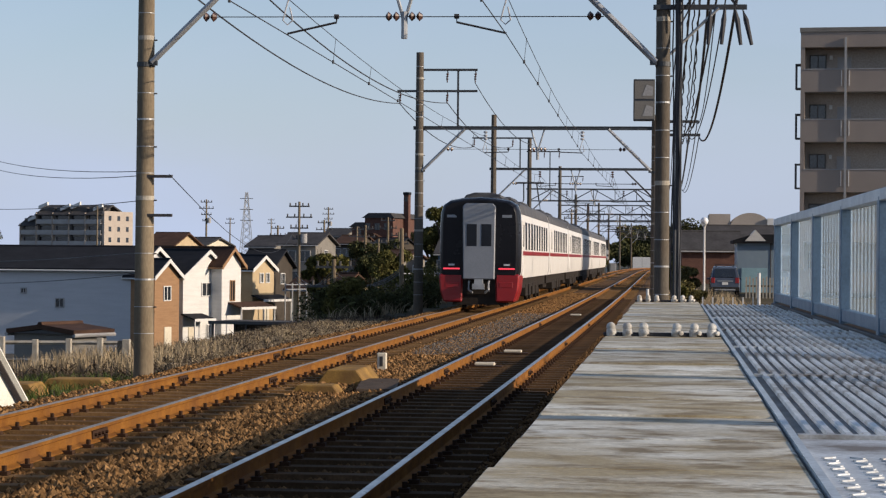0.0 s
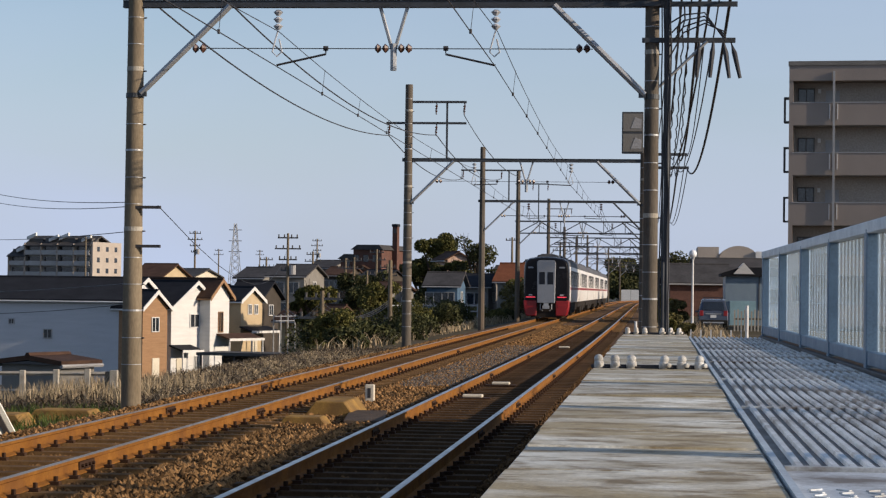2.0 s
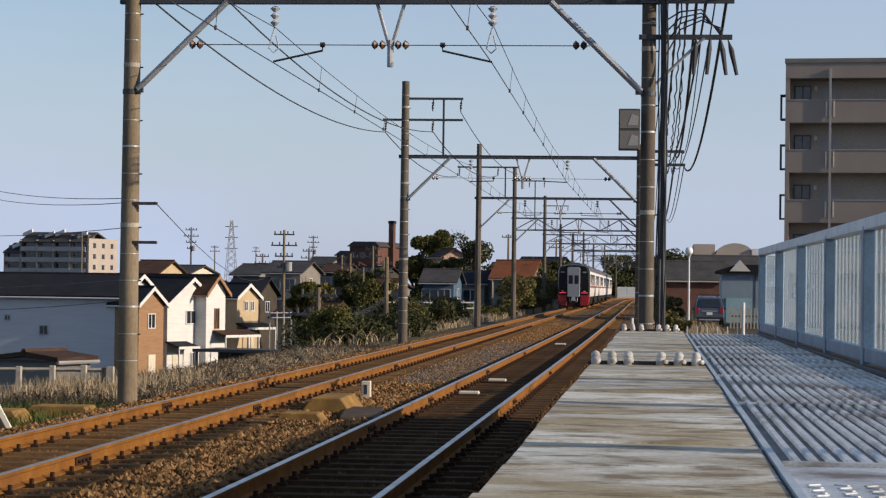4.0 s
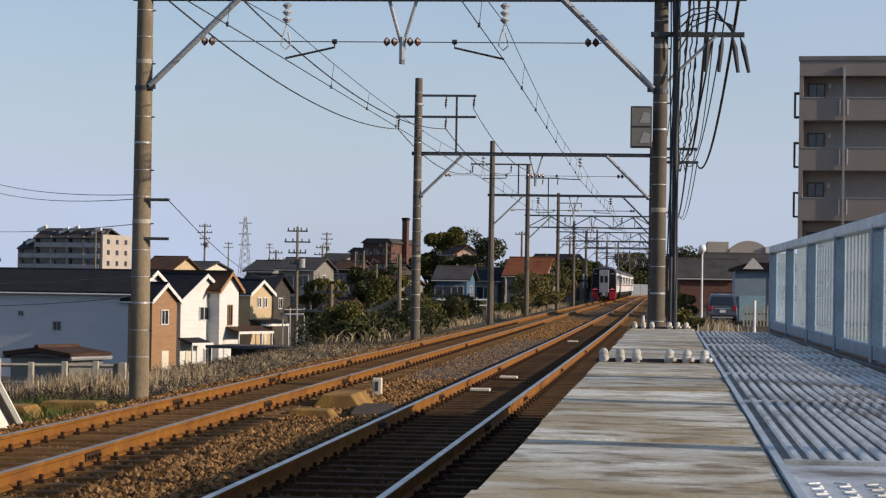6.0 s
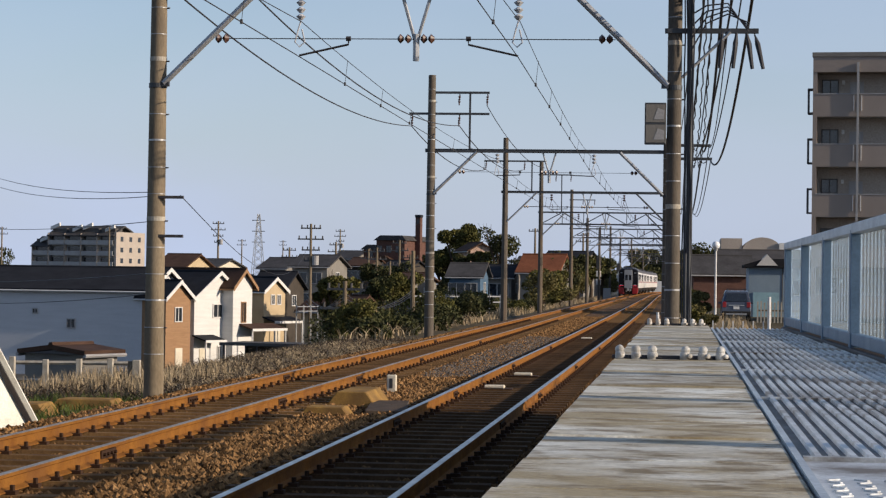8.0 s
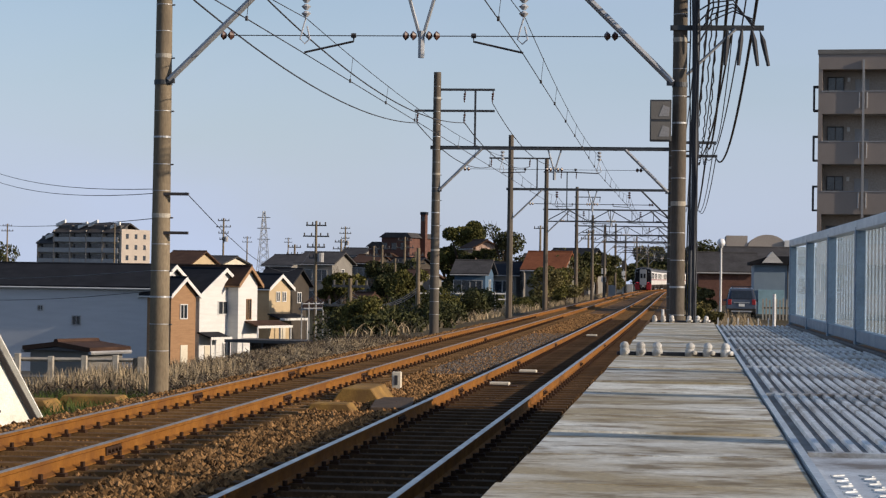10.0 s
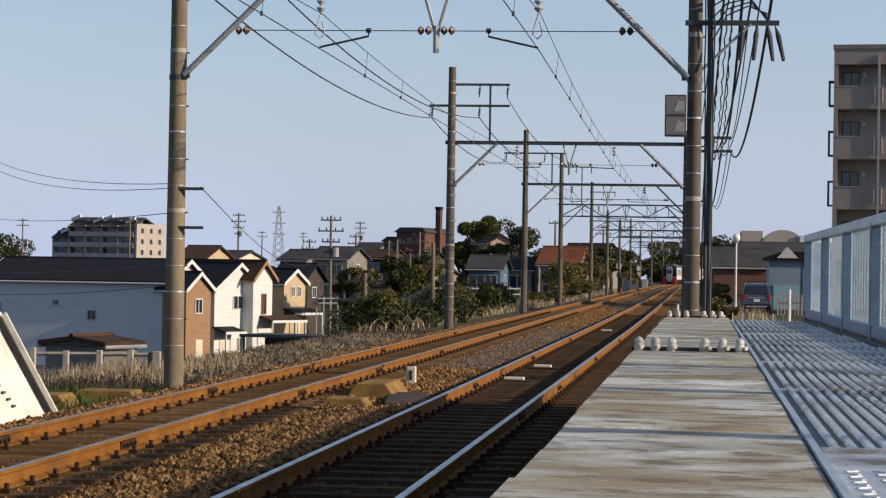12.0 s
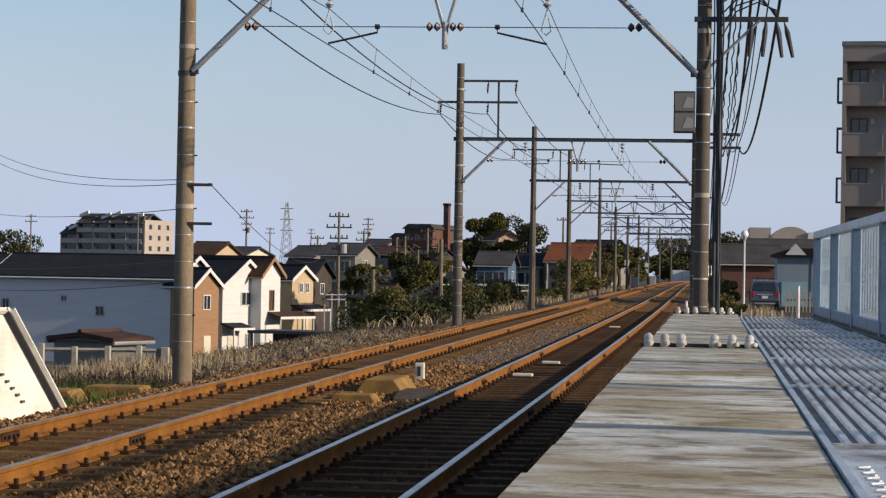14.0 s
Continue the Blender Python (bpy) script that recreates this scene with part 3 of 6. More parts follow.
def scatter_stones(name, count, x_at, y0, y1, size, material, label, seed, power=1.0):
    """Loose angular stones, each an octahedron with uneven corners, on the ballast bed."""
    rng = np.random.default_rng(seed)
    base = np.array([(1, 0, 0), (-1, 0, 0), (0, 1, 0), (0, -1, 0), (0, 0, 1), (0, 0, -1)], float)
    tri = np.array([(0, 2, 4), (2, 1, 4), (1, 3, 4), (3, 0, 4), (2, 0, 5), (1, 2, 5), (3, 1, 5), (0, 3, 5)])
    u = rng.random(count) ** power
    y = y0 + (y1 - y0) * u
    s = rng.random(count)
    x = np.array([x_at(a, b) for a, b in zip(s, y)])
    z = np.array([bed_z(a, b) for a, b in zip(x, y)])
    rad = size * (0.55 + 0.75 * rng.random(count))
    v = base[None] * (0.65 + 0.6 * rng.random((count, 6, 1)))
    v = v + 0.35 * (rng.random((count, 6, 3)) - 0.5)
    a = rng.random(count) * 6.28
    c, sn = np.cos(a), np.sin(a)
    vx = v[:, :, 0] * c[:, None] - v[:, :, 1] * sn[:, None]
    vy = v[:, :, 0] * sn[:, None] + v[:, :, 1] * c[:, None]
    v = np.stack([vx, vy, v[:, :, 2] * 0.8], 2) * rad[:, None, None]
    v = v + np.stack([x, y, z + rad * 0.25], 1)[:, None, :]
    f = (tri[None] + 6 * np.arange(count)[:, None, None]).reshape(-1, 3)
    me = bpy.data.meshes.new(name)
    me.from_pydata(v.reshape(-1, 3).tolist(), [], f.tolist())
    me.update()
    me.materials.append(material)
    tagged(new(name, me), label, "ballast", kind="stuff")


def between_tracks(s, y):
    a, b = track_x("far", y) + 0.72, track_x("near", y) - 0.72
    return a + (b - a) * s


scatter_stones("ballast_stones", 46000, between_tracks, 11, 120, 0.040, M["stone"], "loose brown crushed stones between the tracks", 3, 1.8)
scatter_stones("ballast_stones", 42000, lambda s, y: track_x("far", y) - 2.2 + 3.4 * s, 10, 90, 0.030, M["stone"], "loose brown crushed stones over the far track bed", 4, 1.25)
# near track stones take the darker colour that deepens the platform's shadow
scatter_stones("brake_dust_stones", 34000, lambda s, y: track_x("near", y) - 1.15 + 2.9 * s, 9, 75, 0.030, M["stone_dark"], "stones under the near track, coloured darker for the platform's shade", 7, 1.25)
scatter_stones("fresh_ballast", 13000, lambda s, y: track_x("near", y) - 0.75 - 1.5 * s ** 1.4, 42, 74, 0.042, M["ballast_grey"], "patch of fresh grey ballast", 6)


# ---------------- tracks ----------------
RAIL_Y = [-20, -10] + [2.0 * i for i in range(0, 120)] + [240 + 5.0 * i for i in range(65)]


def rail_sweep(bm, which, off, outline):
    rings = []
    for y in RAIL_Y:
        x = track_x(which, y) + off
        rings.append([bm.verts.new((x + a, y, b + RZ)) for a, b in outline])
    n = len(outline)
    for r0, r1 in zip(rings, rings[1:]):
        for i in range(n):
            bm.faces.new((r0[i], r0[(i + 1) % n], r1[(i + 1) % n], r1[i]))
    bm.faces.new(rings[0])
    bm.faces.new(rings[-1])


RAIL_BODY = [(-0.064, -0.153), (0.064, -0.153), (0.064, -0.142), (0.012, -0.122), (0.008, -0.045), (0.032, -0.034), (0.0325, -0.004), (-0.0325, -0.004), (-0.032, -0.034), (-0.008, -0.045), (-0.012, -0.122), (-0.064, -0.142)]
RAIL_HEAD = [(-0.0325, -0.004), (0.0325, -0.004), (0.030, 0.0), (0.0, 0.002), (-0.030, 0.0)]


def build_track(which, label):
    tr = thing("railway_track", label, "railway track", group="tracks", kind="structure")
    for off in (-HALF, HALF):
        bm = bmesh.new()
        rail_sweep(bm, which, off, RAIL_BODY)
        rail = part("rail", bm, M["rust"], tr)
        bm = bmesh.new()
        rail_sweep(bm, which, off, RAIL_HEAD)
        part("rail_head", bm, M["railtop" if which == "near" else "railtop_far"], rail, "worn steel running surface")
    return tr


TRACK_NEAR = build_track("near", "near railway track with rusty rails beside the platform")
TRACK_FAR = build_track("far", "rusty far railway track on brown ballast")

# joint bars on the rails
for which, tr, joints in (("far", TRACK_FAR, (21.0, 30.5, 38.0, 47.5, 62.0)), ("near", TRACK_NEAR, (26.5, 33.5, 45.0, 58.0))):
    for y in joints:
        for off in (-HALF, HALF):
            bm = bmesh.new()
            for sx in (-1, 1):
                box(bm, off + sx * 0.012 - 0.012 + track_x(which, y), off + sx * 0.012 + 0.012 + track_x(which, y), y - 0.28, y + 0.28, RZ - 0.125, RZ - 0.045)
                for k in (-0.2, -0.07, 0.07, 0.2):
                    tube(bm, [(off + track_x(which, y) + sx * 0.02, y + k, RZ - 0.085), (off + track_x(which, y) + sx * 0.05, y + k, RZ - 0.085)], 0.018, 6)
            part("joint_bar", bm, M["fast"], tr, "bolted rust-black rail joint")

SLEEPER = 0.66


# ---------------- platform ----------------
PZ = 0.85
P_END = 29.6


def fence_x(y):
    return 1.72 - 0.0163 * y


def build_platform():
    bm = bmesh.new()
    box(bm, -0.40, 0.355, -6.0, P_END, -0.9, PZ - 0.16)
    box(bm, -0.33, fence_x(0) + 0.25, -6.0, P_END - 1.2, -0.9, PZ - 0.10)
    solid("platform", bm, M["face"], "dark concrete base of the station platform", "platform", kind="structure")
    # added wall out of view, there to block sun from the nearest platform
    bm = bmesh.new()
    box(bm, 1.75, 2.0, -6.0, 4.1, PZ - 0.2, PZ + 2.9)
    solid("wall_station", bm, M["w_cream"], "unseen cream wall added beside the platform to block the sun", "wall", kind="structure")
    bm = bmesh.new()
    box(bm, -2.5, 12.0, -9.0, -6.05, -0.9, PZ)
    solid("platform", bm, M["face"], "concrete platform continuing behind", "platform", kind="structure")


build_platform()
PLATFORM = thing("platform_edge", "row of stained concrete slabs along the platform edge", "platform", kind="structure")


def deck_z(u):
    """Cross-section of the ribbed sheet."""
    k = u % 0.115
    return 0.0 if k < 0.07 else 0.016


def build_deck():
    """Ribbed galvanised sheets with the ribs set slantwise across the walkway."""
    deck = thing("walkway_deck", "ribbed galvanised steel walkway deck with rust stains", "walkway", kind="structure")
    edges = [6.95, 10.6, 14.0, 17.5, 21.0, 24.4, 27.4]
    for y0, y1 in zip(edges, edges[1:]):
        bm = bmesh.new()
        x0, x1 = 0.385, fence_x(0.5 * (y0 + y1)) - 0.05
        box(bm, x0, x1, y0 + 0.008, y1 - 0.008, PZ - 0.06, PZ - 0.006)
        part("sheet", bm, M["deck_low"], deck, "dark stained sheet between the ribs")
        bm = bmesh.new()
        n = int((x1 - x0) / 0.056)
        for i in range(n):
            c = x0 + 0.05 + i * 0.056
            prism(bm, [(c - 0.014, PZ - 0.008), (c - 0.010, PZ + 0.008), (c + 0.010, PZ + 0.008), (c + 0.014, PZ - 0.008)], y0 + 0.02, y1 - 0.02)
        part("ribs", bm, M["deck"], deck)
        bm = bmesh.new()
        box(bm, x0, x1, y0 - 0.022, y0 + 0.022, PZ - 0.02, PZ + 0.008)
        part("joint_strip", bm, M["deck"], deck)
    # plain raised-pattern plate nearest
    bm = bmesh.new()
    box(bm, 0.385, fence_x(4) - 0.05, 2.0, 6.9, PZ - 0.03, PZ - 0.004)
    for i in range(14):
        for j in range(34):
            x, y = 0.43 + i * 0.08, 3.6 + j * 0.08
            a = radians(45 if (i + j) % 2 else -45)
            box(bm, -0.024, 0.024, -0.006, 0.006, PZ - 0.004, PZ + 0.0, Matrix.Translation((x, y, 0)) @ Matrix.Rotation(a, 4, "Z"))
    part("plate", bm, M["deck"], deck, "pale steel checker plate")
    bm = bmesh.new()
    box(bm, 0.358, 0.382, 2.0, 27.4, PZ - 0.06, PZ + 0.006)
    part("edge_angle", bm, M["cap"], deck)


build_deck()


def build_fence():
    """Sheet steel railing along the back of the platform."""
    fence = thing("railing", "blue-grey steel railing with translucent pale blue sheets", "railing", kind="structure")
    ys = [4.3, 7.2, 10.05, 12.9, 15.75, 18.6, 21.5, 24.4, 27.3]
    top = 1.91

    def bar(name, y0, y1, xo0, xo1, z0, z1, m, label=""):
        bm = bmesh.new()
        vs = [bm.verts.new((fence_x(y) + xo, y, z)) for y in (y0, y1) for xo, z in ((xo0, z0), (xo1, z0), (xo1, z1), (xo0, z1))]
        for k in range(4):
            bm.faces.new((vs[k], vs[(k + 1) % 4], vs[4 + (k + 1) % 4], vs[4 + k]))
        bm.faces.new(vs[:4])
        bm.faces.new(vs[4:])
        return part(name, bm, m, fence, label, bevel=0.006)

    for y0, y1 in zip(ys, ys[1:]):
        bm = bmesh.new()
        n = 40
        prev = None
        for i in range(n + 1):
            y = y0 + 0.06 + (y1 - y0 - 0.12) * i / n
            x = fence_x(y) + 0.035 + (0.0 if i % 4 in (0, 1) else 0.022)
            row = [bm.verts.new((x, y, PZ + 0.13)), bm.verts.new((x, y, top - 0.09))]
            if prev:
                bm.faces.new((prev[0], prev[1], row[1], row[0]))
            prev = row
        part("sheet_panel", bm, M["sheet"], fence, "translucent pale blue ribbed sheet")
    for y in ys:
        x = fence_x(y)
        bm = bmesh.new()
        box(bm, x - 0.03, x + 0.06, y - 0.09, y + 0.09, PZ + 0.02, top - 0.05)
        post = part("post", bm, M["post"], fence, "blue-grey steel post", bevel=0.006)
        bm = bmesh.new()
        box(bm, x - 0.03, x + 0.10, y - 0.10, y + 0.10, PZ - 0.004, PZ + 0.012)
        part("foot_plate", bm, M["post"], post)
        bm = bmesh.new()
        tube(bm, [(x - 0.012, y, top - 0.12), (x - 0.03, y, top - 0.12)], 0.016, 6)
        part("bolt", bm, M["cap"], post)
    bar("top_rail", 4.2, 27.45, -0.03, 0.07, top - 0.085, top, M["cap"], "pale steel capping rail")
    # added dark strip: paints the shade of the gap below the bottom rail
    bar("kerb", 4.2, 27.45, -0.05, 0.08, PZ - 0.1, PZ + 0.03, M["iron"], "dark strip standing in for the shadow gap under the railing")
    bar("bottom_rail", 4.2, 27.45, -0.02, 0.06, PZ + 0.05, PZ + 0.15, M["post"])


build_fence()


def clamp_row(y, z, xs, scale):
    """White-painted cable clamps standing in a row on a dark bar across the slabs."""
    row = thing("clamp_rack", "row of six white-painted clamps on a dark bar across the platform", "clamp rack", pose(0, y, z), group="clamp racks")
    bm = bmesh.new()
    box(bm, min(xs) - 0.06, max(xs) + 0.06, 0.03, 0.07, 0.0, 0.028)
    part("bar", bm, M["iron"], row, "dark iron bar", bevel=0.004)
    for i, x in enumerate(xs):
        bm = bmesh.new()
        s = scale
        side = -1 if i < 3 else 1
        lean = side * (0.30 - 0.09 * (i % 3))
        body = Matrix.Translation((x, 0, 0)) @ Matrix.Rotation(0.25 * side + 0.1 * i, 4, "Z") @ Matrix.Scale(s, 4)
        for pts, mm in (([(0.0, 0.036), (0.012, 0.041), (0.05, 0.040), (0.058, 0.034)], body),
                        ([(-0.012, 0.024), (0.0, 0.034), (0.022, 0.037), (0.04, 0.028), (0.05, 0.012)], body @ Matrix.Translation((0, 0, 0.058)) @ Matrix.Rotation(lean, 4, "Y")),
                        ([(0.0, 0.020), (0.045, 0.020), (0.05, 0.012)], body @ Matrix.Translation((0.012, -0.012, 0.03)) @ Matrix.Rotation(radians(90), 4, "X"))):
            rings = [[bm.verts.new(mm @ Vector((r * math.cos(k * math.pi / 5), 0.9 * r * math.sin(k * math.pi / 5), hgt))) for k in range(10)] for hgt, r in pts]
            for r0, r1 in zip(rings, rings[1:]):
                for k in range(10):
                    bm.faces.new((r0[k], r0[(k + 1) % 10], r1[(k + 1) % 10], r1[k]))
            bm.faces.new(rings[0][::-1])
            bm.faces.new(rings[-1])
        c = part("clamp", bm, M["white"], row, smooth=True)
        bm = bmesh.new()
        tube(bm, [(x + s * 0.02, -0.02 * s, 0.012), (x + s * 0.07, -0.02 * s, 0.010)], 0.009 * s, 6)
        part("clamp_tail", bm, M["iron"], c, "dark bolt tail")
    return row


clamp_row(15.75, PZ, (-0.43, -0.315, -0.20, 0.03, 0.155, 0.28), 0.92)
clamp_row(28.6, PZ, (-0.41, -0.30, -0.19, 0.03, 0.14, 0.25), 0.85)


# ---------------- overhead line gantries ----------------
def wire_x(which, y):
    """Where the contact wire hangs over a track."""
    if which == "near":
        return float(np.interp(y, (0, 37.3, 79.5, 116, 200, 450), (-2.75, -2.82, -3.22, -3.1, -3.45, -0.8)))
    return track_x(which, y) - 0.36


def insulator(bm, p, d, n=3, r=0.06, gap=0.07):
    """Stacked porcelain discs from p along d."""
    d = Vector(d).normalized()
    p = Vector(p)
    for i in range(n):
        a = p + d * (i * gap)
        tube(bm, [a, a + d * gap * 0.35, a + d * gap * 0.8], [r * 0.35, r, r * 0.4], 10)


def build_gantry(y, xl, xr, top_l, top_r, beam, detail, arms, base_l=-0.85, truss=False, group="overhead line gantries", label="concrete-poled overhead line gantry with a dark steel beam"):
    g = thing("gantry", label, "gantry", pose(0, y, 0), group=group)
    seg = 20 if detail else 8
    for name, x, top, base in (("pole", xl, top_l, base_l), ("pole", xr, top_r, -0.55)):
        bm = bmesh.new()
        r0, r1 = (0.175, 0.135) if x == xl else (0.128, 0.115)
        tube(bm, [(x, 0, base), (x, 0, top)], [r0, r1], seg)
        pole = part(name, bm, M["pole"] if x == xl and y < 60 else M["pole_dark"], g, "weathered brown concrete pole" if x == xl else "dark grey-brown concrete pole", smooth=True)
        if detail:
            z = base + 0.9
            k = 0
            while z < top - 0.3:
                bm = bmesh.new()
                r = r0 + (r1 - r0) * (z - base) / (top - base) + 0.004
                hgt = (0.012, 0.012, 0.03, 0.012, 0.012, 0.075)[k % 6]
                tube(bm, [(x, 0, z), (x, 0, z + hgt)], r, seg)
                part("band", bm, M["conc"] if k % 6 == 5 else M["galv"], pole, "pale strap round the pole")
                if k % 2:
                    bm = bmesh.new()
                    tube(bm, [(x + r, 0, z), (x + r + 0.05, -0.03, z)], 0.014, 6)
                    part("step_bolt", bm, M["iron"], pole)
                z += 0.46
                k += 1
    w = xr - xl
    bm = bmesh.new()
    if truss:
        box(bm, xl - 0.2, xr + 0.2, -0.06, 0.06, beam - 0.05, beam + 0.05)
        box(bm, xl, xr, -0.05, 0.05, beam - 0.85, beam - 0.77)
        n = 6
        for i in range(n):
            a, b = xl + w * i / n, xl + w * (i + 1) / n
            za, zb = (beam, beam - 0.8) if i % 2 else (beam - 0.8, beam)
            tube(bm, [(a, 0, za), (b, 0, zb)], 0.035, 6)
            tube(bm, [(b, 0, beam), (b, 0, beam - 0.8)], 0.025, 6)
    else:
        box(bm, xl - 0.22, xr + 0.25, -0.055, 0.055, beam - 0.05, beam + 0.055)
        box(bm, xl - 0.22, xr + 0.25, -0.075, 0.075, beam + 0.055, beam + 0.067)
        box(bm, xl - 0.22, xr + 0.25, -0.075, 0.075, beam - 0.062, beam - 0.05)
    part("beam", bm, M["steel"], g, "dark steel cross beam")
    for s, x in ((1, xl), (-1, xr)):
        bm = bmesh.new()
        tube(bm, [(x + s * 0.12, -0.1, beam - 1.55), (x + s * 1.66, -0.1, beam - 0.04)], 0.055 if detail else 0.045, 8)
        part("brace", bm, M["galv"] if s > 0 or detail else M["steel"], g)
        if detail:
            bm = bmesh.new()
            tube(bm, [(x, 0, beam - 1.62), (x, 0, beam - 1.54)], 0.158 if x == xl else 0.132, seg)
            box(bm, x + s * 0.1, x + s * 0.22, -0.14, -0.06, beam - 1.60, beam - 1.52)
            part("brace_collar", bm, M["steel"], g)
    # hanger in the middle
    xm = xl + w * 0.505
    bm = bmesh.new()
    for s in (-1, 1):
        tube(bm, [(xm + s * 0.24, 0, beam - 0.03), (xm, 0, beam - 0.86)], 0.03, 6)
    tube(bm, [(xm, 0, beam - 0.68), (xm, 0, beam - 1.14)], 0.055, 8)
    part("hanger", bm, M["galv"], g, "galvanised V-shaped hanger")
    # span wire with insulators and steady arms
    zs = beam - 0.76
    bm = bmesh.new()
    tube(bm, [(xl + 1.0, 0, zs), (xr - 1.0, 0, zs - 0.01)], 0.009 if detail else 0.02, 6)
    part("span_wire", bm, M["wire"], g)
    for a in (xl + 1.0, xm - 0.32, xm + 0.08, xr - 1.28):
        bm = bmesh.new()
        insulator(bm, (a, 0, zs), (1, 0, 0), 2, 0.085, 0.13)
        part("insulator", bm, M["porcelain"], g, "dark porcelain insulator")
    for s, xc in ((-1, wire_x("far", y)), (1, wire_x("near", y))):
        bm = bmesh.new()
        d = 0.85
        hi = xc - s * d if s > 0 else xc + d
        tube(bm, [(hi, 0, zs - 0.02), (hi, 0, zs - 0.1), (xc, 0, 5.22)], 0.02, 6)
        tube(bm, [(hi - 0.04, 0, zs), (hi + 0.04, 0, zs)], 0.045, 6)
        part("steady_arm", bm, M["iron"], g)
        bm = bmesh.new()
        xi = xc + (0.02 if s < 0 else -0.0)
        for k in range(3):
            tube(bm, [(xi, 0, beam - 0.10 - k * 0.12), (xi, 0, beam - 0.14 - k * 0.12), (xi, 0, beam - 0.2 - k * 0.12)], [0.03, 0.085, 0.03], 10)
        tube(bm, [(xi, 0, beam - 0.45), (xi - 0.05, 0, beam - 0.62), (xi - 0.1, 0, beam - 0.82), (xi - 0.02, 0, beam - 0.9), (xi + 0.07, 0, beam - 0.82), (xi + 0.02, 0, beam - 0.6)], 0.014, 6)
        part("hanger_insulator", bm, M["porcelain_w"] if detail else M["porcelain"], g)
    # feeder arms on the low-side pole
    for (za, x0, x1) in arms:
        bm = bmesh.new()
        box(bm, x0, x1, -0.05, 0.05, za - 0.04, za + 0.04)
        part("feeder_arm", bm, M["steel"], g)
        for xx in ((x0 + 0.1, xl + 1.0) if x0 < xl - 0.3 else (xl + 1.0, x1 - 0.08)):
            bm = bmesh.new()
            tube(bm, [(xx, 0, za), (xx + 0.03, 0, za - 0.16), (xx - 0.02, 0, za - 0.3), (xx, 0, za - 0.46)], 0.022, 6)
            insulator(bm, (xx, 0, za - 0.12), (0, 0, -1), 3, 0.05, 0.09)
            part("string_insulator", bm, M["porcelain"], g)
    if arms:
        bm = bmesh.new()
        box(bm, xl + 1.36, xl + 1.43, -0.035, 0.035, beam, max(a[0] for a in arms))
        part("arm_upright", bm, M["steel"], g)
    return g


def left_pole_x(y):
    return float(np.interp(y, (0, 37, 80, 116, 150, 200, 270, 330, 370, 410, 450), (-9.05, -9.05, -9.13, -9.36, -9.65, -9.85, -10.2, -10.2, -9.7, -8.8, -7.6)))


def right_pole_x(y):
    return float(np.interp(y, (0, 37, 80, 150, 300, 450), (-0.17, -0.17, -0.62, -0.9, -1.6, 0.6)))


G1 = build_gantry(37.3, -9.05, -0.17, 6.45, 9.4, 6.27, True, [])
G2 = build_gantry(79.5, -9.13, -0.62, 8.85, 6.6, 6.11, True, [(8.22, -9.2, -7.03), (7.45, -9.95, -7.03)])
G3 = build_gantry(116, -9.36, -0.8, 8.98, 6.6, 6.12, False, [(7.75, -10.5, -7.2)])
for gy, top, tr in ((150, 9.6, True), (195, 9.6, True), (232, 8.2, True), (271, 8.2, False), (312, 9.4, True), (352, 8.6, False), (395, 9.4, True), (440, 8.6, False)):
    build_gantry(gy, left_pole_x(gy), right_pole_x(gy), top, 6.7, 6.15, False, [(top - 0.9, left_pole_x(gy) - 0.2, left_pole_x(gy) + 2.1)] if gy < 300 else [], truss=tr)


# ---------------- overhead wires ----------------
GY = (-8.0, 37.3, 79.5, 116, 150, 195, 232, 271, 312, 352, 395, 440)


def build_wires():
    for which in ("far", "near"):
        cat_ = thing("overhead_line", "contact wire and carrier wire hung over the track", "overhead line", group="overhead lines")
        for a, b in zip(GY, GY[1:]):
            r = 0.009 if a < 100 else 0.014
            za, ca, cb = 5.2, wire_x(which, a), wire_x(which, b)
            bm = bmesh.new()
            tube(bm, [(ca, a, za), (cb, b, za)], r, 6)
            part("contact_wire", bm, M["wire"], cat_)
            bm = bmesh.new()
            top = sag((ca + 0.03, a, 5.80), (cb + 0.03, b, 5.80), 0.30, 14)
            tube(bm, top, r * 0.8, 6)
            part("carrier_wire", bm, M["wire"], cat_)
            n = max(2, int((b - a) / 5))
            for i in range(1, n):
                f = i / n
                z = 5.80 - 0.30 * 4 * f * (1 - f)
                x = ca + (cb - ca) * f
                bm = bmesh.new()
                tube(bm, [(x, a + (b - a) * f, 5.2), (x + 0.05, a + (b - a) * f, z)], 0.005 if a < 60 else 0.008, 5)
                tube(bm, [(x, a + (b - a) * f, 5.17), (x, a + (b - a) * f, 5.24)], 0.022, 6)
                part("dropper", bm, M["wire"], cat_)


build_wires()


def cable(name, pts, r, label, group="", category="cable", seg=6):
    bm = bmesh.new()
    tube(bm, pts, r, seg)
    return solid(name, bm, M["wire"], label, category, group=group, smooth=True)


# feeders swinging from the near gantry to the arms of the next one
cable("feeder_cable", sag((-9.3, 34.0, 7.0), (-9.87, 79.5, 7.0), 0.78, 24), 0.017, "black feeder cable sagging between poles", "feeder cables")
cable("feeder_cable", sag((-8.1, 35.0, 7.15), (-8.13, 79.5, 7.02), 0.86, 24), 0.016, "black feeder cable sagging between poles", "feeder cables")
cable("feeder_cable", sag((-9.87, 79.5, 7.0), (-10.4, 116, 7.3), 0.6, 14), 0.018, "black feeder cable sagging between poles", "feeder cables")
cable("feeder_cable", sag((-8.12, 79.5, 7.02), (-8.4, 116, 7.3), 0.6, 14), 0.018, "black feeder cable sagging between poles", "feeder cables")
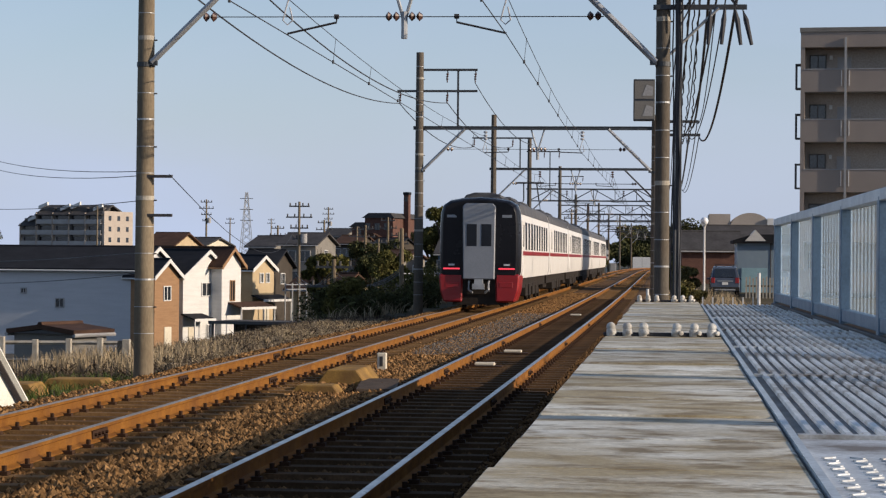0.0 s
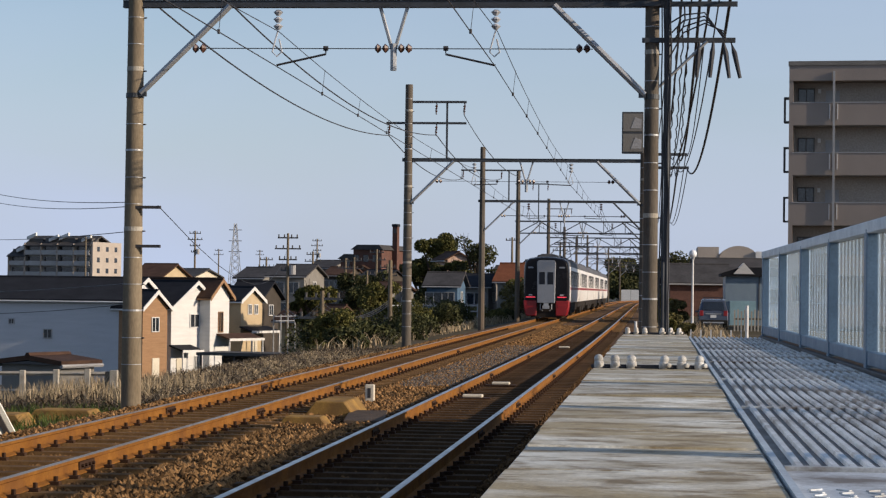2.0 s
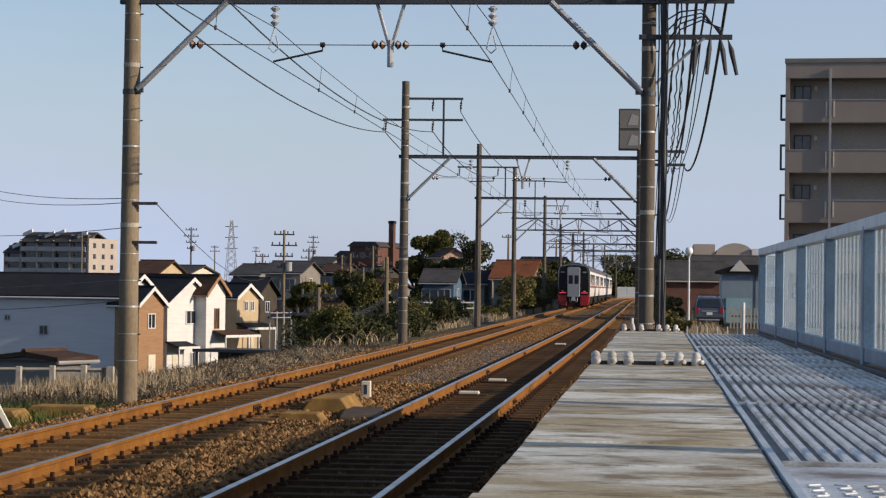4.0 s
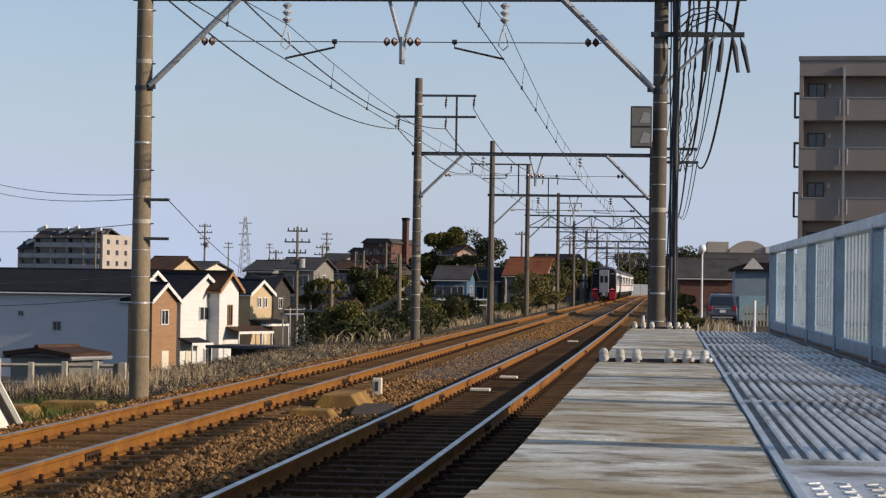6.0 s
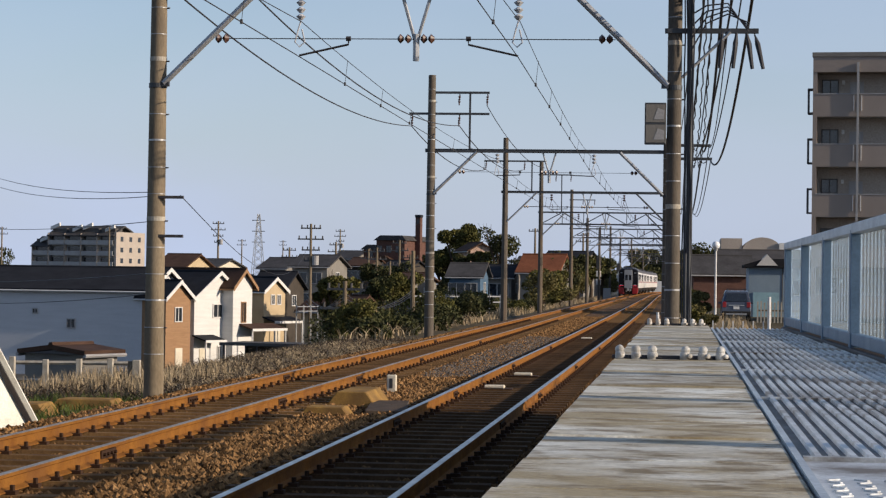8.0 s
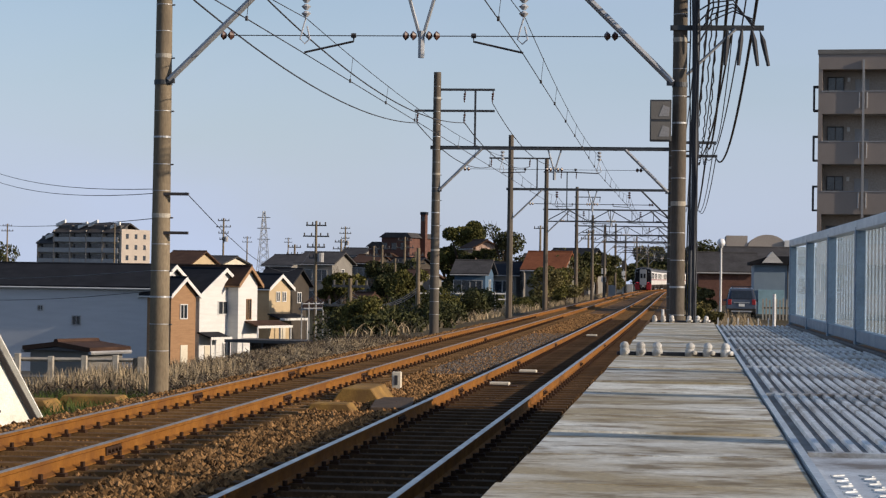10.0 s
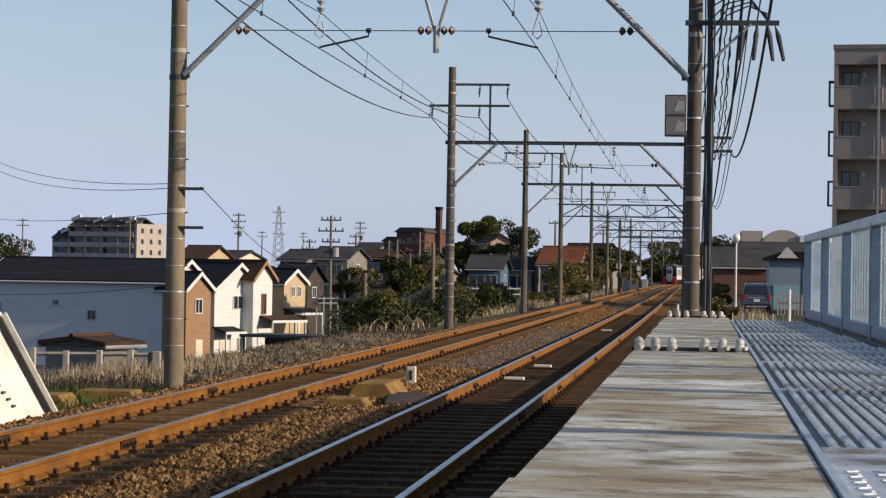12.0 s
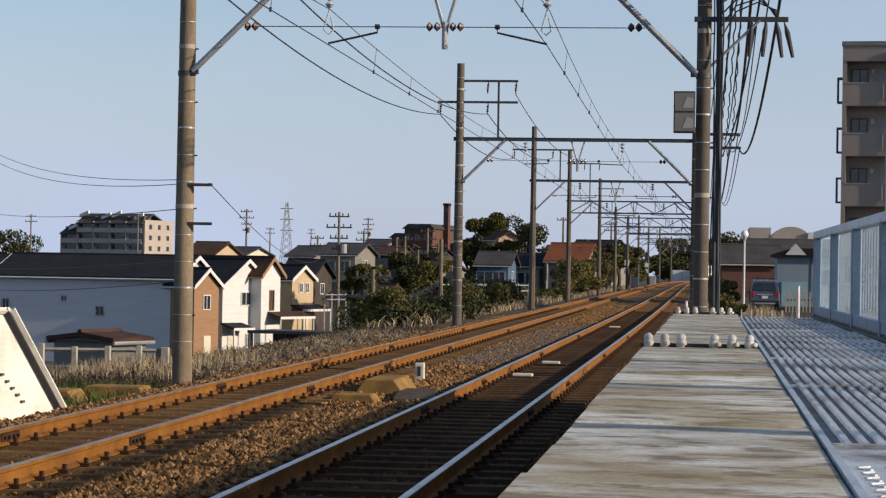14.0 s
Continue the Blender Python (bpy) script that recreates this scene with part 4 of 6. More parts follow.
cable("feeder_cable", sag((-7.12, 79.5, 7.75), (-7.3, 116, 7.4), 0.5, 14), 0.016, "black feeder cable sagging between poles", "feeder cables")


# ---------------- train ----------------
CAR, PITCH = 19.0, 19.55


def car_section(inset=0.0):
    """Half-symmetric outline of a car body, as (x, z)."""
    half = [(1.30, 0.98), (1.345, 1.25), (1.36, 2.0), (1.35, 2.75), (1.325, 3.18), (1.24, 3.44), (1.02, 3.58), (0.5, 3.67), (0.0, 3.70)]
    pts = [(x - inset, z) for x, z in half[:-1]] + [(0, 3.70 - inset)]
    return pts + [(-x, z) for x, z in pts[-2::-1]]


def build_train_car(rear):
    """One car, 19 m long, the end at y = 0 towards -y."""
    c = thing("train_car", "white rear train car with black end mask and red skirts" if rear else "white express train car with a red waist stripe", "train car", group="train cars")
    n0 = 0.9 if rear else 0.0
    sec = car_section()
    bm = bmesh.new()
    r0 = [bm.verts.new((x, n0, z)) for x, z in sec]
    r1 = [bm.verts.new((x, CAR, z)) for x, z in sec]
    for i in range(len(sec) - 1):
        bm.faces.new((r0[i], r0[i + 1], r1[i + 1], r1[i]))
    bm.faces.new((r0[-1], r0[0], r1[0], r1[-1]))
    bm.faces.new(r0)
    bm.faces.new(r1[::-1])
    body = part("body", bm, M["tr_white"], c, smooth=True)
    bm = bmesh.new()
    prism(bm, [(-1.345, 3.14), (1.345, 3.14), (1.27, 3.44), (1.05, 3.6), (0.5, 3.70), (0.0, 3.73), (-0.5, 3.70), (-1.05, 3.6), (-1.27, 3.44)], n0 + 0.1, CAR - 0.02)
    part("roof", bm, M["tr_roof"], c, smooth=True)
    for y0 in (5.2, 11.8):
        bm = bmesh.new()
        prism(bm, [(-0.8, 3.70), (0.8, 3.70), (0.68, 3.84), (-0.68, 3.84)], y0, y0 + 2.6)
        part("air_conditioner", bm, M["tr_roof"], c, bevel=0.04)
    for s in (-1, 1):
        bm = bmesh.new()
        box(bm, s * 1.362 - 0.014, s * 1.362 + 0.014, n0 + 0.5, CAR - 0.05, 1.76, 1.90)
        part("stripe", bm, M["tr_red"], body, "red waist stripe")
        # windows and doors
        for y in ([2.9 + 1.72 * k for k in range(9)] if rear else [4.2 + 1.72 * k for k in range(8)]):
            bm = bmesh.new()
            box(bm, s * 1.352 - 0.012, s * 1.352 + 0.012, y, y + 0.88, 1.95, 2.90)
            part("window", bm, M["glass_t"], body, "dark side window", bevel=0.006)
        for y in ((1.3,) if rear else (1.2,)):
            bm = bmesh.new()
            box(bm, s * 1.356 - 0.012, s * 1.356 + 0.012, y, y + 0.98, 1.06, 2.92)
            door = part("door", bm, M["tr_white"], c, "white sliding door", bevel=0.006)
            bm = bmesh.new()
            box(bm, s * 1.368 - 0.008, s * 1.368 + 0.008, y + 0.3, y + 0.68, 2.05, 2.8)
            part("door_window", bm, M["glass_t"], door)
    bm = bmesh.new()
    box(bm, -1.2, 1.2, n0 + 0.4, CAR - 0.3, 0.62, 0.98)
    part("underframe", bm, M["tr_under"], c)
    for y in (5.6, 7.4, 10.0, 12.2):
        bm = bmesh.new()
        box(bm, -1.22, 1.22, y, y + 1.35, 0.30, 0.75)
        part("equipment_box", bm, M["tr_under"], c, bevel=0.03)
    for y in (2.9, 16.1):
        bm = bmesh.new()
        for s in (-1, 1):
            box(bm, s * 0.95 - 0.06, s * 0.95 + 0.06, y - 1.5, y + 1.5, 0.42, 0.62)
        box(bm, -0.9, 0.9, y - 0.2, y + 0.2, 0.4, 0.6)
        bogie = part("bogie", bm, M["tr_under"], c)
        for dy in (-1.05, 1.05):
            bm = bmesh.new()
            for s in (-1, 1):
                tube(bm, [(s * (HALF - 0.06), y + dy, 0.43), (s * (HALF + 0.06), y + dy, 0.43)], 0.43, 20)
            tube(bm, [(-HALF, y + dy, 0.43), (HALF, y + dy, 0.43)], 0.08, 8)
            part("wheelset", bm, M["tr_under"], bogie)
    bm = bmesh.new()
    box(bm, -0.62, 0.62, CAR - 0.02, CAR + 0.5, 1.0, 3.1)
    part("gangway", bm, M["tr_under"], c)
    if not rear:
        return c
    # rounded end with black mask
    bm = bmesh.new()
    rings = []
    for y, k, rz in ((0.95, 1.0, 0.0), (0.55, 0.998, 0.01), (0.25, 0.985, 0.03), (0.08, 0.955, 0.06), (0.0, 0.90, 0.12)):
        ring = []
        for x, z in sec:
            zz = z - rz * max(0.0, (z - 2.9) / 0.8)
            ring.append(bm.verts.new((x * k, y - 0.10 * (1 - (abs(x) / 1.36) ** 2), zz)))
        rings.append(ring)
    for a, b in zip(rings, rings[1:]):
        for i in range(len(sec) - 1):
            bm.faces.new((a[i], a[i + 1], b[i + 1], b[i]))
        bm.faces.new((a[-1], a[0], b[0], b[-1]))
    bm.faces.new(rings[-1])
    mask = part("end_mask", bm, M["tr_black"], c, "glossy black end mask", smooth=True)
    bm = bmesh.new()
    prism(bm, [(-0.52, 0.95), (0.52, 0.95), (0.55, 3.36), (0.46, 3.47), (-0.46, 3.47), (-0.55, 3.36)], -0.16, 0.3)
    door = part("end_door", bm, M["tr_grey"], c, "silver-grey gangway door in the end", bevel=0.03)
    for s in (-1, 1):
        bm = bmesh.new()
        box(bm, s * 0.245 - 0.17, s * 0.245 + 0.17, -0.172, -0.15, 2.05, 2.78)
        part("door_window", bm, M["glass_t"], door, bevel=0.008)
        bm = bmesh.new()
        box(bm, s * 0.92 - 0.27, s * 0.92 + 0.27, -0.055, 0.1, 1.275, 1.325)
        part("tail_lamp", bm, M["tail"], mask, "lit red tail lamp")
        bm = bmesh.new()
        box(bm, s * 0.92 - 0.10, s * 0.92 + 0.10, -0.05, 0.1, 1.40, 1.46)
        part("head_lamp", bm, M["porcelain_w"], mask, "unlit headlamp")
        # red skirts
        bm = bmesh.new()
        prism(bm, [(s * 0.56, 0.19), (s * 1.18, 0.19), (s * 1.30, 0.55), (s * 1.345, 1.0), (s * 1.34, 1.12), (s * 0.55, 1.12)][::s], -0.02, 1.9)
        part("skirt", bm, M["tr_red"], c, "red corner skirt", bevel=0.05)
        bm = bmesh.new()
        box(bm, s * 0.9 - 0.24, s * 0.9 + 0.24, -0.03, 0.05, 0.66, 0.86)
        part("skirt_recess", bm, M["tr_red"], c, bevel=0.02)
        bm = bmesh.new()
        box(bm, s * 0.92 - 0.16, s * 0.92 + 0.16, -0.04, 0.06, 3.0, 3.09)
        part("marker_panel", bm, M["tr_grey"], mask, "pale number panel")
    bm = bmesh.new()
    box(bm, -0.55, 0.55, 0.05, 0.6, 0.45, 0.98)
    part("coupler_recess", bm, M["tr_under"], c)
    bm = bmesh.new()
    prism(bm, [(-0.9, 0.10), (0.9, 0.10), (0.75, 0.5), (-0.75, 0.5)], 0.12, 1.6)
    part("rail_guard", bm, M["tr_under"], c, "black rail guard")
    bm = bmesh.new()
    box(bm, -0.14, 0.14, -0.28, 0.3, 0.72, 0.95)
    box(bm, -0.20, 0.20, -0.36, -0.22, 0.62, 0.80)
    for x in (-0.33, 0.33):
        tube(bm, [(x, 0.1, 0.9), (x, -0.12, 0.86), (x, -0.16, 0.6), (x * 0.6, -0.1, 0.5)], 0.035, 8)
    part("coupler", bm, M["galv"], c, "grey coupler and hoses")
    bm = bmesh.new()
    prism(bm, [(-0.8, 3.5), (0.8, 3.5), (0.58, 3.80), (0.3, 3.88), (-0.3, 3.88), (-0.58, 3.80)], 1.5, 5.2)
    part("roof_fairing", bm, M["tr_roof"], c, "dark roof fairing", bevel=0.03)
    return c


REAR_CAR = build_train_car(True)
MID_CAR = build_train_car(False)
CARS = [REAR_CAR, MID_CAR] + [copy_thing(MID_CAR, Matrix()) for _ in range(4)]
# raised current collector on the second car
bm = bmesh.new()
for s in (-0.5, 0.5):
    tube(bm, [(s, 8.8, 3.75), (s * 0.7, 9.9, 4.4), (s * 0.6, 8.9, 5.12)], 0.03, 6)
tube(bm, [(-0.65, 8.9, 5.15), (0.65, 8.9, 5.15)], 0.035, 6)
part("current_collector", bm, M["iron"], MID_CAR, "raised current collector")


def car_pose(y0):
    """Pose of a car whose low end is y0 metres along the far track, both bogies on the rails."""
    a, b = Vector((track_x("far", y0 + 2.9), y0 + 2.9)), Vector((track_x("far", y0 + 16.1), y0 + 16.1))
    d = (b - a).normalized()
    o = a - d * 2.9
    return pose(o.x, o.y, RZ, 0, 0, math.degrees(math.atan2(-d.x, d.y)))


TRAIN_START, TRAIN_SPEED = 73.0, 28.4


def motions():
    for i, c in enumerate(CARS):
        walk(c, [(0.5 * k, car_pose(TRAIN_START + PITCH * i + TRAIN_SPEED * 0.5 * k)) for k in range(29)])


# ---------------- buildings ----------------
def window(parent, m, w, h, frame_mat, glass_mat, sashes=2, depth=0.08):
    """A framed window on a wall; m puts its centre on the wall, its outside towards -y."""
    bm = bmesh.new()
    t = 0.07
    for x0, x1, z0, z1 in ((-w / 2 - t, w / 2 + t, h / 2, h / 2 + t), (-w / 2 - t, w / 2 + t, -h / 2 - t, -h / 2), (-w / 2 - t, -w / 2, -h / 2, h / 2), (w / 2, w / 2 + t, -h / 2, h / 2)):
        box(bm, x0, x1, -depth, 0.03, z0, z1, m)
    for k in range(1, sashes):
        x = -w / 2 + w * k / sashes
        box(bm, x - 0.03, x + 0.03, -depth * 0.7, 0.02, -h / 2, h / 2, m)
    win = part("window", bm, frame_mat, parent)
    bm = bmesh.new()
    box(bm, -w / 2, w / 2, -depth * 0.4, 0.02, -h / 2, h / 2, m)
    part("pane", bm, glass_mat, win, "dark glass pane")
    return win


def build_house(x, y, z, yaw, L, D, wall_h, rise, wall_m, roof_m, label, windows=(), gable_windows=(), verge=None, over=0.45, group="houses", porch=None, shutter=None, band=None):
    """A gabled house: ridge along local x (length L), depth D along local y, gables at both ends of x. Local origin at the middle of the base."""
    h = thing("house", label, "house", pose(x, y, z, 0, 0, yaw), group=group)
    bm = bmesh.new()
    prism(bm, [(-D / 2, 0), (D / 2, 0), (D / 2, wall_h), (0, wall_h + rise), (-D / 2, wall_h)], -L / 2, L / 2, "x")
    part("wall", bm, wall_m, h)
    t = 0.16
    k = rise / (D / 2)
    for s in (-1, 1):
        bm = bmesh.new()
        e = D / 2 + over
        prism(bm, [(0, wall_h + rise + 0.02), (s * e, wall_h + rise - k * e + 0.02), (s * e, wall_h + rise - k * e + 0.02 + t), (0, wall_h + rise + 0.02 + t)][::s], -L / 2 - over, L / 2 + over, "x")
        roof = part("roof", bm, roof_m, h)
        if verge:
            for xe in (-L / 2 - over, L / 2 + over):
                bm = bmesh.new()
                prism(bm, [(0, wall_h + rise - 0.12), (s * e, wall_h + rise - k * e - 0.12), (s * e, wall_h + rise - k * e + 0.19), (0, wall_h + rise + 0.19)][::s], xe - 0.03, xe + 0.03, "x")
                part("bargeboard", bm, verge, roof, "white bargeboard")
        bm = bmesh.new()
        tube(bm, [(-L / 2 - over, s * e, wall_h + rise - k * e), (L / 2 + over, s * e, wall_h + rise - k * e)], 0.07, 6)
        part("gutter", bm, verge or M["t_mid"], roof)
    for wx, wz, ww, wh in windows:
        window(h, Matrix.Translation((wx, -D / 2, wz)), ww, wh, M["t_mid"], M["glass_d"])
    for wy, wz, ww, wh in gable_windows:
        window(h, Matrix.Translation((L / 2, wy, wz)) @ Matrix.Rotation(radians(90), 4, "Z"), ww, wh, verge or M["w_white"], M["glass_d"])
    if porch:
        py, pw, pz = porch
        bm = bmesh.new()
        prism(bm, [(L / 2 - 0.05, pz), (L / 2 + 1.3, pz - 0.4), (L / 2 + 1.3, pz - 0.28), (L / 2 - 0.05, pz + 0.12)], py - pw / 2, py + pw / 2)
        part("porch_roof", bm, roof_m, h)
        bm = bmesh.new()
        box(bm, L / 2 - 0.03, L / 2 + 0.05, py - 0.45, py + 0.45, 0.05, 2.1)
        part("door", bm, M["w_cream"], h, "pale front door")
        bm = bmesh.new()
        box(bm, L / 2 + 1.18, L / 2 + 1.27, py - pw / 2 + 0.04, py - pw / 2 + 0.13, 0.0, pz - 0.38)
        box(bm, L / 2 + 1.18, L / 2 + 1.27, py + pw / 2 - 0.13, py + pw / 2 - 0.04, 0.0, pz - 0.38)
        part("porch_post", bm, M["w_white"], h)
        bm = bmesh.new()
        box(bm, L / 2 + 1.3, L / 2 + 1.34, py - pw / 2 - 0.03, py + pw / 2 + 0.03, pz - 0.46, pz - 0.26)
        part("porch_fascia", bm, M["w_white"], h, "white porch fascia")
    if shutter:
        sy, sz, sw, sh = shutter
        bm = bmesh.new()
        box(bm, L / 2 - 0.02, L / 2 + 0.06, sy - sw / 2, sy + sw / 2, sz - sh / 2, sz + sh / 2)
        part("shutter", bm, M["w_cream"], h, "cream roller shutter", bevel=0.01)
    if band:
        bm = bmesh.new()
        box(bm, L / 2 - 0.02, L / 2 + 0.025, -D / 2, D / 2, band, band + 0.12)
        part("storey_band", bm, wall_m, h)
    # ridge capping and eaves boards
    bm = bmesh.new()
    tube(bm, [(-L / 2 - over, 0, wall_h + rise + 0.17), (L / 2 + over, 0, wall_h + rise + 0.17)], 0.11, 6)
    part("ridge", bm, roof_m, h)
    return h


# row of two-storey houses on the low side
GROUND_T = -6.2
build_house(-46.9, 167.4, GROUND_T, -9, 15.0, 7.2, 6.6, 1.5, M["w_grey"], M["r_dark"], "long pale grey two-storey house with a dark slate roof",
            windows=((-1.7, 4.85, 0.35, 0.3), (1.3, 3.95, 0.6, 0.6), (-6.6, 3.9, 0.5, 1.6)), verge=M["w_white"])
build_house(-38.96, 163.68, -6.2, -25, 2.6, 2.99, 6.07, 1.1, M["w_brown"], M["r_dark"], "narrow brown-sided house with a white-edged gable",
            gable_windows=((0.0, 4.75, 0.75, 1.0),), verge=M["w_white"], over=0.3, shutter=(0.1, 1.45, 0.85, 1.55), band=3.3)
build_house(-39.06, 170.11, -6.2, -25, 7.0, 6.04, 6.03, 1.88, M["w_white"], M["r_dark"], "bright white two-storey house with a steep dark roof",
            gable_windows=((-0.1, 5.0, 1.1, 0.95), (0.15, 1.75, 0.35, 0.95)), verge=M["w_white"], over=0.3, porch=(-1.9, 2.6, 3.05))
build_house(-37.36, 171.23, -6.2, -25, 7.0, 2.5, 6.98, 1.14, M["w_white"], M["r_brown"], "white house with a brown tiled roof",
            gable_windows=((0.1, 4.9, 0.5, 1.5),), verge=M["w_brown"], over=0.35, porch=(1.9, 4.6, 3.9))
build_house(-37.39, 188.29, -5.2, -25, 5.5, 3.14, 5.52, 0.99, M["w_tan"], M["r_dark"], "tan rendered house with a dark gabled roof",
            gable_windows=((-0.3, 4.75, 0.42, 0.75), (0.6, 4.75, 0.42, 0.75)), verge=M["w_white"], over=0.3, porch=(0.4, 4.2, 3.2))
build_house(-58.0, 170, GROUND_T, 9, 6.0, 7.0, 5.6, 2.2, M["w_grey"], M["r_dark"], "pale grey house with a dark slate roof", windows=((1.0, 3.2, 1.0, 1.4),), verge=M["w_white"])
build_house(-47.0, 182, GROUND_T, 9, 16.0, 7.0, 4.9, 2.2, M["w_dull"], M["r_dark"], "weathered house with a long dark roof")


def build_hut():
    """Small shed on the bank's foot, its open gable filled by a dark panel."""
    h = build_house(-20.87, 74.06, -3.4, -112, 1.9, 2.48, 2.1, 0.15, M["w_dull"], M["r_brown"], "low shed with a brown sheet roof and dark gable", over=0.2, group="sheds")
    h["category"] = "shed"
    # flat dark panel paints the shade inside the open gable
    bm = bmesh.new()
    prism(bm, [(-1.14, 2.12), (1.14, 2.12), (0, 2.23)], 1.1, 1.16, "x")
    part("gable_panel", bm, M["t_dark"], h, "dark panel standing in for the shaded open gable")


build_hut()


# town behind: varied houses on the low ground
def build_town():
    rng = random.Random(21)
    walls = [M["w_dull"], M["w_cream"], M["w_tan"], M["w_white"], M["w_dark"], M["w_grey"], M["w_dull"]]
    names = ["weathered", "cream", "tan", "white", "dark timber", "pale grey", "dull grey"]
    roofs = [(M["r_grey"], "grey tiled"), (M["r_dark"], "dark slate"), (M["r_brown"], "brown tiled"), (M["r_grey"], "grey tiled")]
    spots = []
    for d in (205, 228, 255, 285, 320, 360, 410, 470):
        x = -14 - 0.02 * d
        while x > -0.285 * d:
            spots.append((x + rng.uniform(-2, 2), d + rng.uniform(-9, 9)))
            x -= rng.uniform(8.5, 14)
    for x, y in spots:
        if (-60 < x and y < 300) or -0.15 * y < x or rng.random() < 0.2:
            continue
        i, (rm, rn) = rng.randrange(len(walls)), rng.choice(roofs)
        L, D = rng.uniform(7, 11), rng.uniform(6, 8)
        wh = rng.choice((3.0, 5.2, 5.4, 5.6)) + (0.6 if y > 300 else 0)
        z = ground_z(x, y) - 0.15
        build_house(x, y, z, rng.uniform(-40, 20) + rng.choice((0, 0, 90)), L, D, wh, rng.uniform(1.5, 2.3), walls[i], rm,
                    f"{names[i]} house with a {rn} roof in the town",
                    windows=((-L * 0.25, wh - 1.3, 1.6, 1.1), (L * 0.22, wh - 1.3, 1.6, 1.1)), gable_windows=((0, wh - 1.2, 1.2, 1.0),), group="town houses")


build_town()
TOWN = (
    # x, y, base, turn, length, depth, wall height, roof rise, wall, roof
    (-53.13, 232, -5.0, -12, 3.18, 7.0, 7.44, 1.25, "w_tan", "r_brown", "tan house with a weathered brown tiled roof"),
    (-55.96, 262, -3.0, -16, 3.39, 7.0, 5.59, 0.87, "w_cream", "r_grey", "cream house with a grey tiled roof"),
    (-37.48, 203, -5.5, -10, 2.98, 5.5, 5.94, 1.42, "w_dark", "r_dark", "dark timber house with a dark slate roof"),
    (-47.65, 262, -3.0, -14, 3.37, 7.0, 5.6, 1.11, "w_dull", "r_grey", "weathered house with a grey tiled roof"),
    (-39.08, 236, -5.0, -9, 3.93, 7.0, 7.72, 1.09, "w_dull", "r_grey", "wide weathered house with a long grey tiled roof"),
    (-51.73, 345, -3.0, -18, 3.92, 7.0, 7.67, 1.06, "w_dull", "r_grey", "dull grey house with a grey tiled roof"),
    (-43.88, 305, -3.0, -12, 3.21, 7.0, 6.28, 1.01, "w_dark", "r_brown", "dark timber house with a brown tiled roof"),
    (-36.51, 268, -3.0, -8, 2.86, 7.0, 4.96, 1.01, "w_dull", "r_grey", "weathered house with a dark tiled roof"),
    (-37.33, 296, -3.0, -20, 3.7, 7.0, 5.71, 1.18, "w_dark", "r_dark", "dark timber house with a slate roof"),
    (-28.87, 238, -5.0, -13, 2.32, 7.0, 6.19, 0.84, "w_dull", "r_brown", "low weathered house with a brown tiled roof"),
    (-20.7, 214, -3.4, -3, 2.99, 5.5, 5.25, 1.11, "w_navy", "r_grey", "blue-walled house with a low grey roof"),
    (-18.25, 224, -3.4, -4, 2.81, 7.0, 5.22, 1.09, "w_dull", "r_dark", "dull grey house with a low dark roof"),
    (-18.29, 262, -3.0, -10, 1.58, 7.0, 6.15, 1.06, "w_dull", "r_grey", "small grey house among the trees"),
    (-15.15, 300, -3.0, -14, 5.69, 7.0, 7.3, 1.16, "w_dull", "r_dark", "long low house with a dark flat-pitched roof"),
)
for x, y, z, yaw, L, D, wh, rise, wm, rm, label in TOWN:
    build_house(x, y, z, yaw, L, D, wh, rise, M[wm], M[rm], label, windows=((-L * 0.27, wh - 1.25, 1.5, 1.1), (L * 0.2, wh - 1.25, 1.1, 1.1), (L * 0.05, wh - 3.6, 1.7, 1.4)),
                gable_windows=((0, wh - 1.1, 1.0, 0.9),), over=0.4, group="town houses")
build_house(-13.82, 222, -3.6, -10, 3.7, 5.5, 6.06, 1.55, M["w_dull"], M["r_red"], "small house with an orange tiled roof", windows=((0, 3.0, 1.6, 1.1),), group="town houses")
build_house(-30.5, 196, -4.6, -28, 5.5, 4.5, 3.2, 1.2, M["w_tan"], M["r_brown"], "small tan annexe with a brown roof", group="town houses")
build_house(3.3, 205, -0.8, 5, 5.2, 6.0, 3.2, 1.5, M["brickred"], M["r_grey"], "low red-brown house with a grey tiled roof", group="town houses")
build_house(8.0, 222, -0.8, 8, 9.0, 8.0, 3.9, 1.6, M["w_dark"], M["r_grey"], "dark house with a grey tiled roof", windows=((-2, 2.6, 1.6, 1.1),), group="town houses")


build_house(-24.03, 255, -3.0, -68, 5.0, 2.6, 7.98, 0.7, M["w_pink"], M["r_brown"], "pale pink-walled house between the trees", gable_windows=((0.4, 5.0, 0.6, 0.8),), group="town houses")


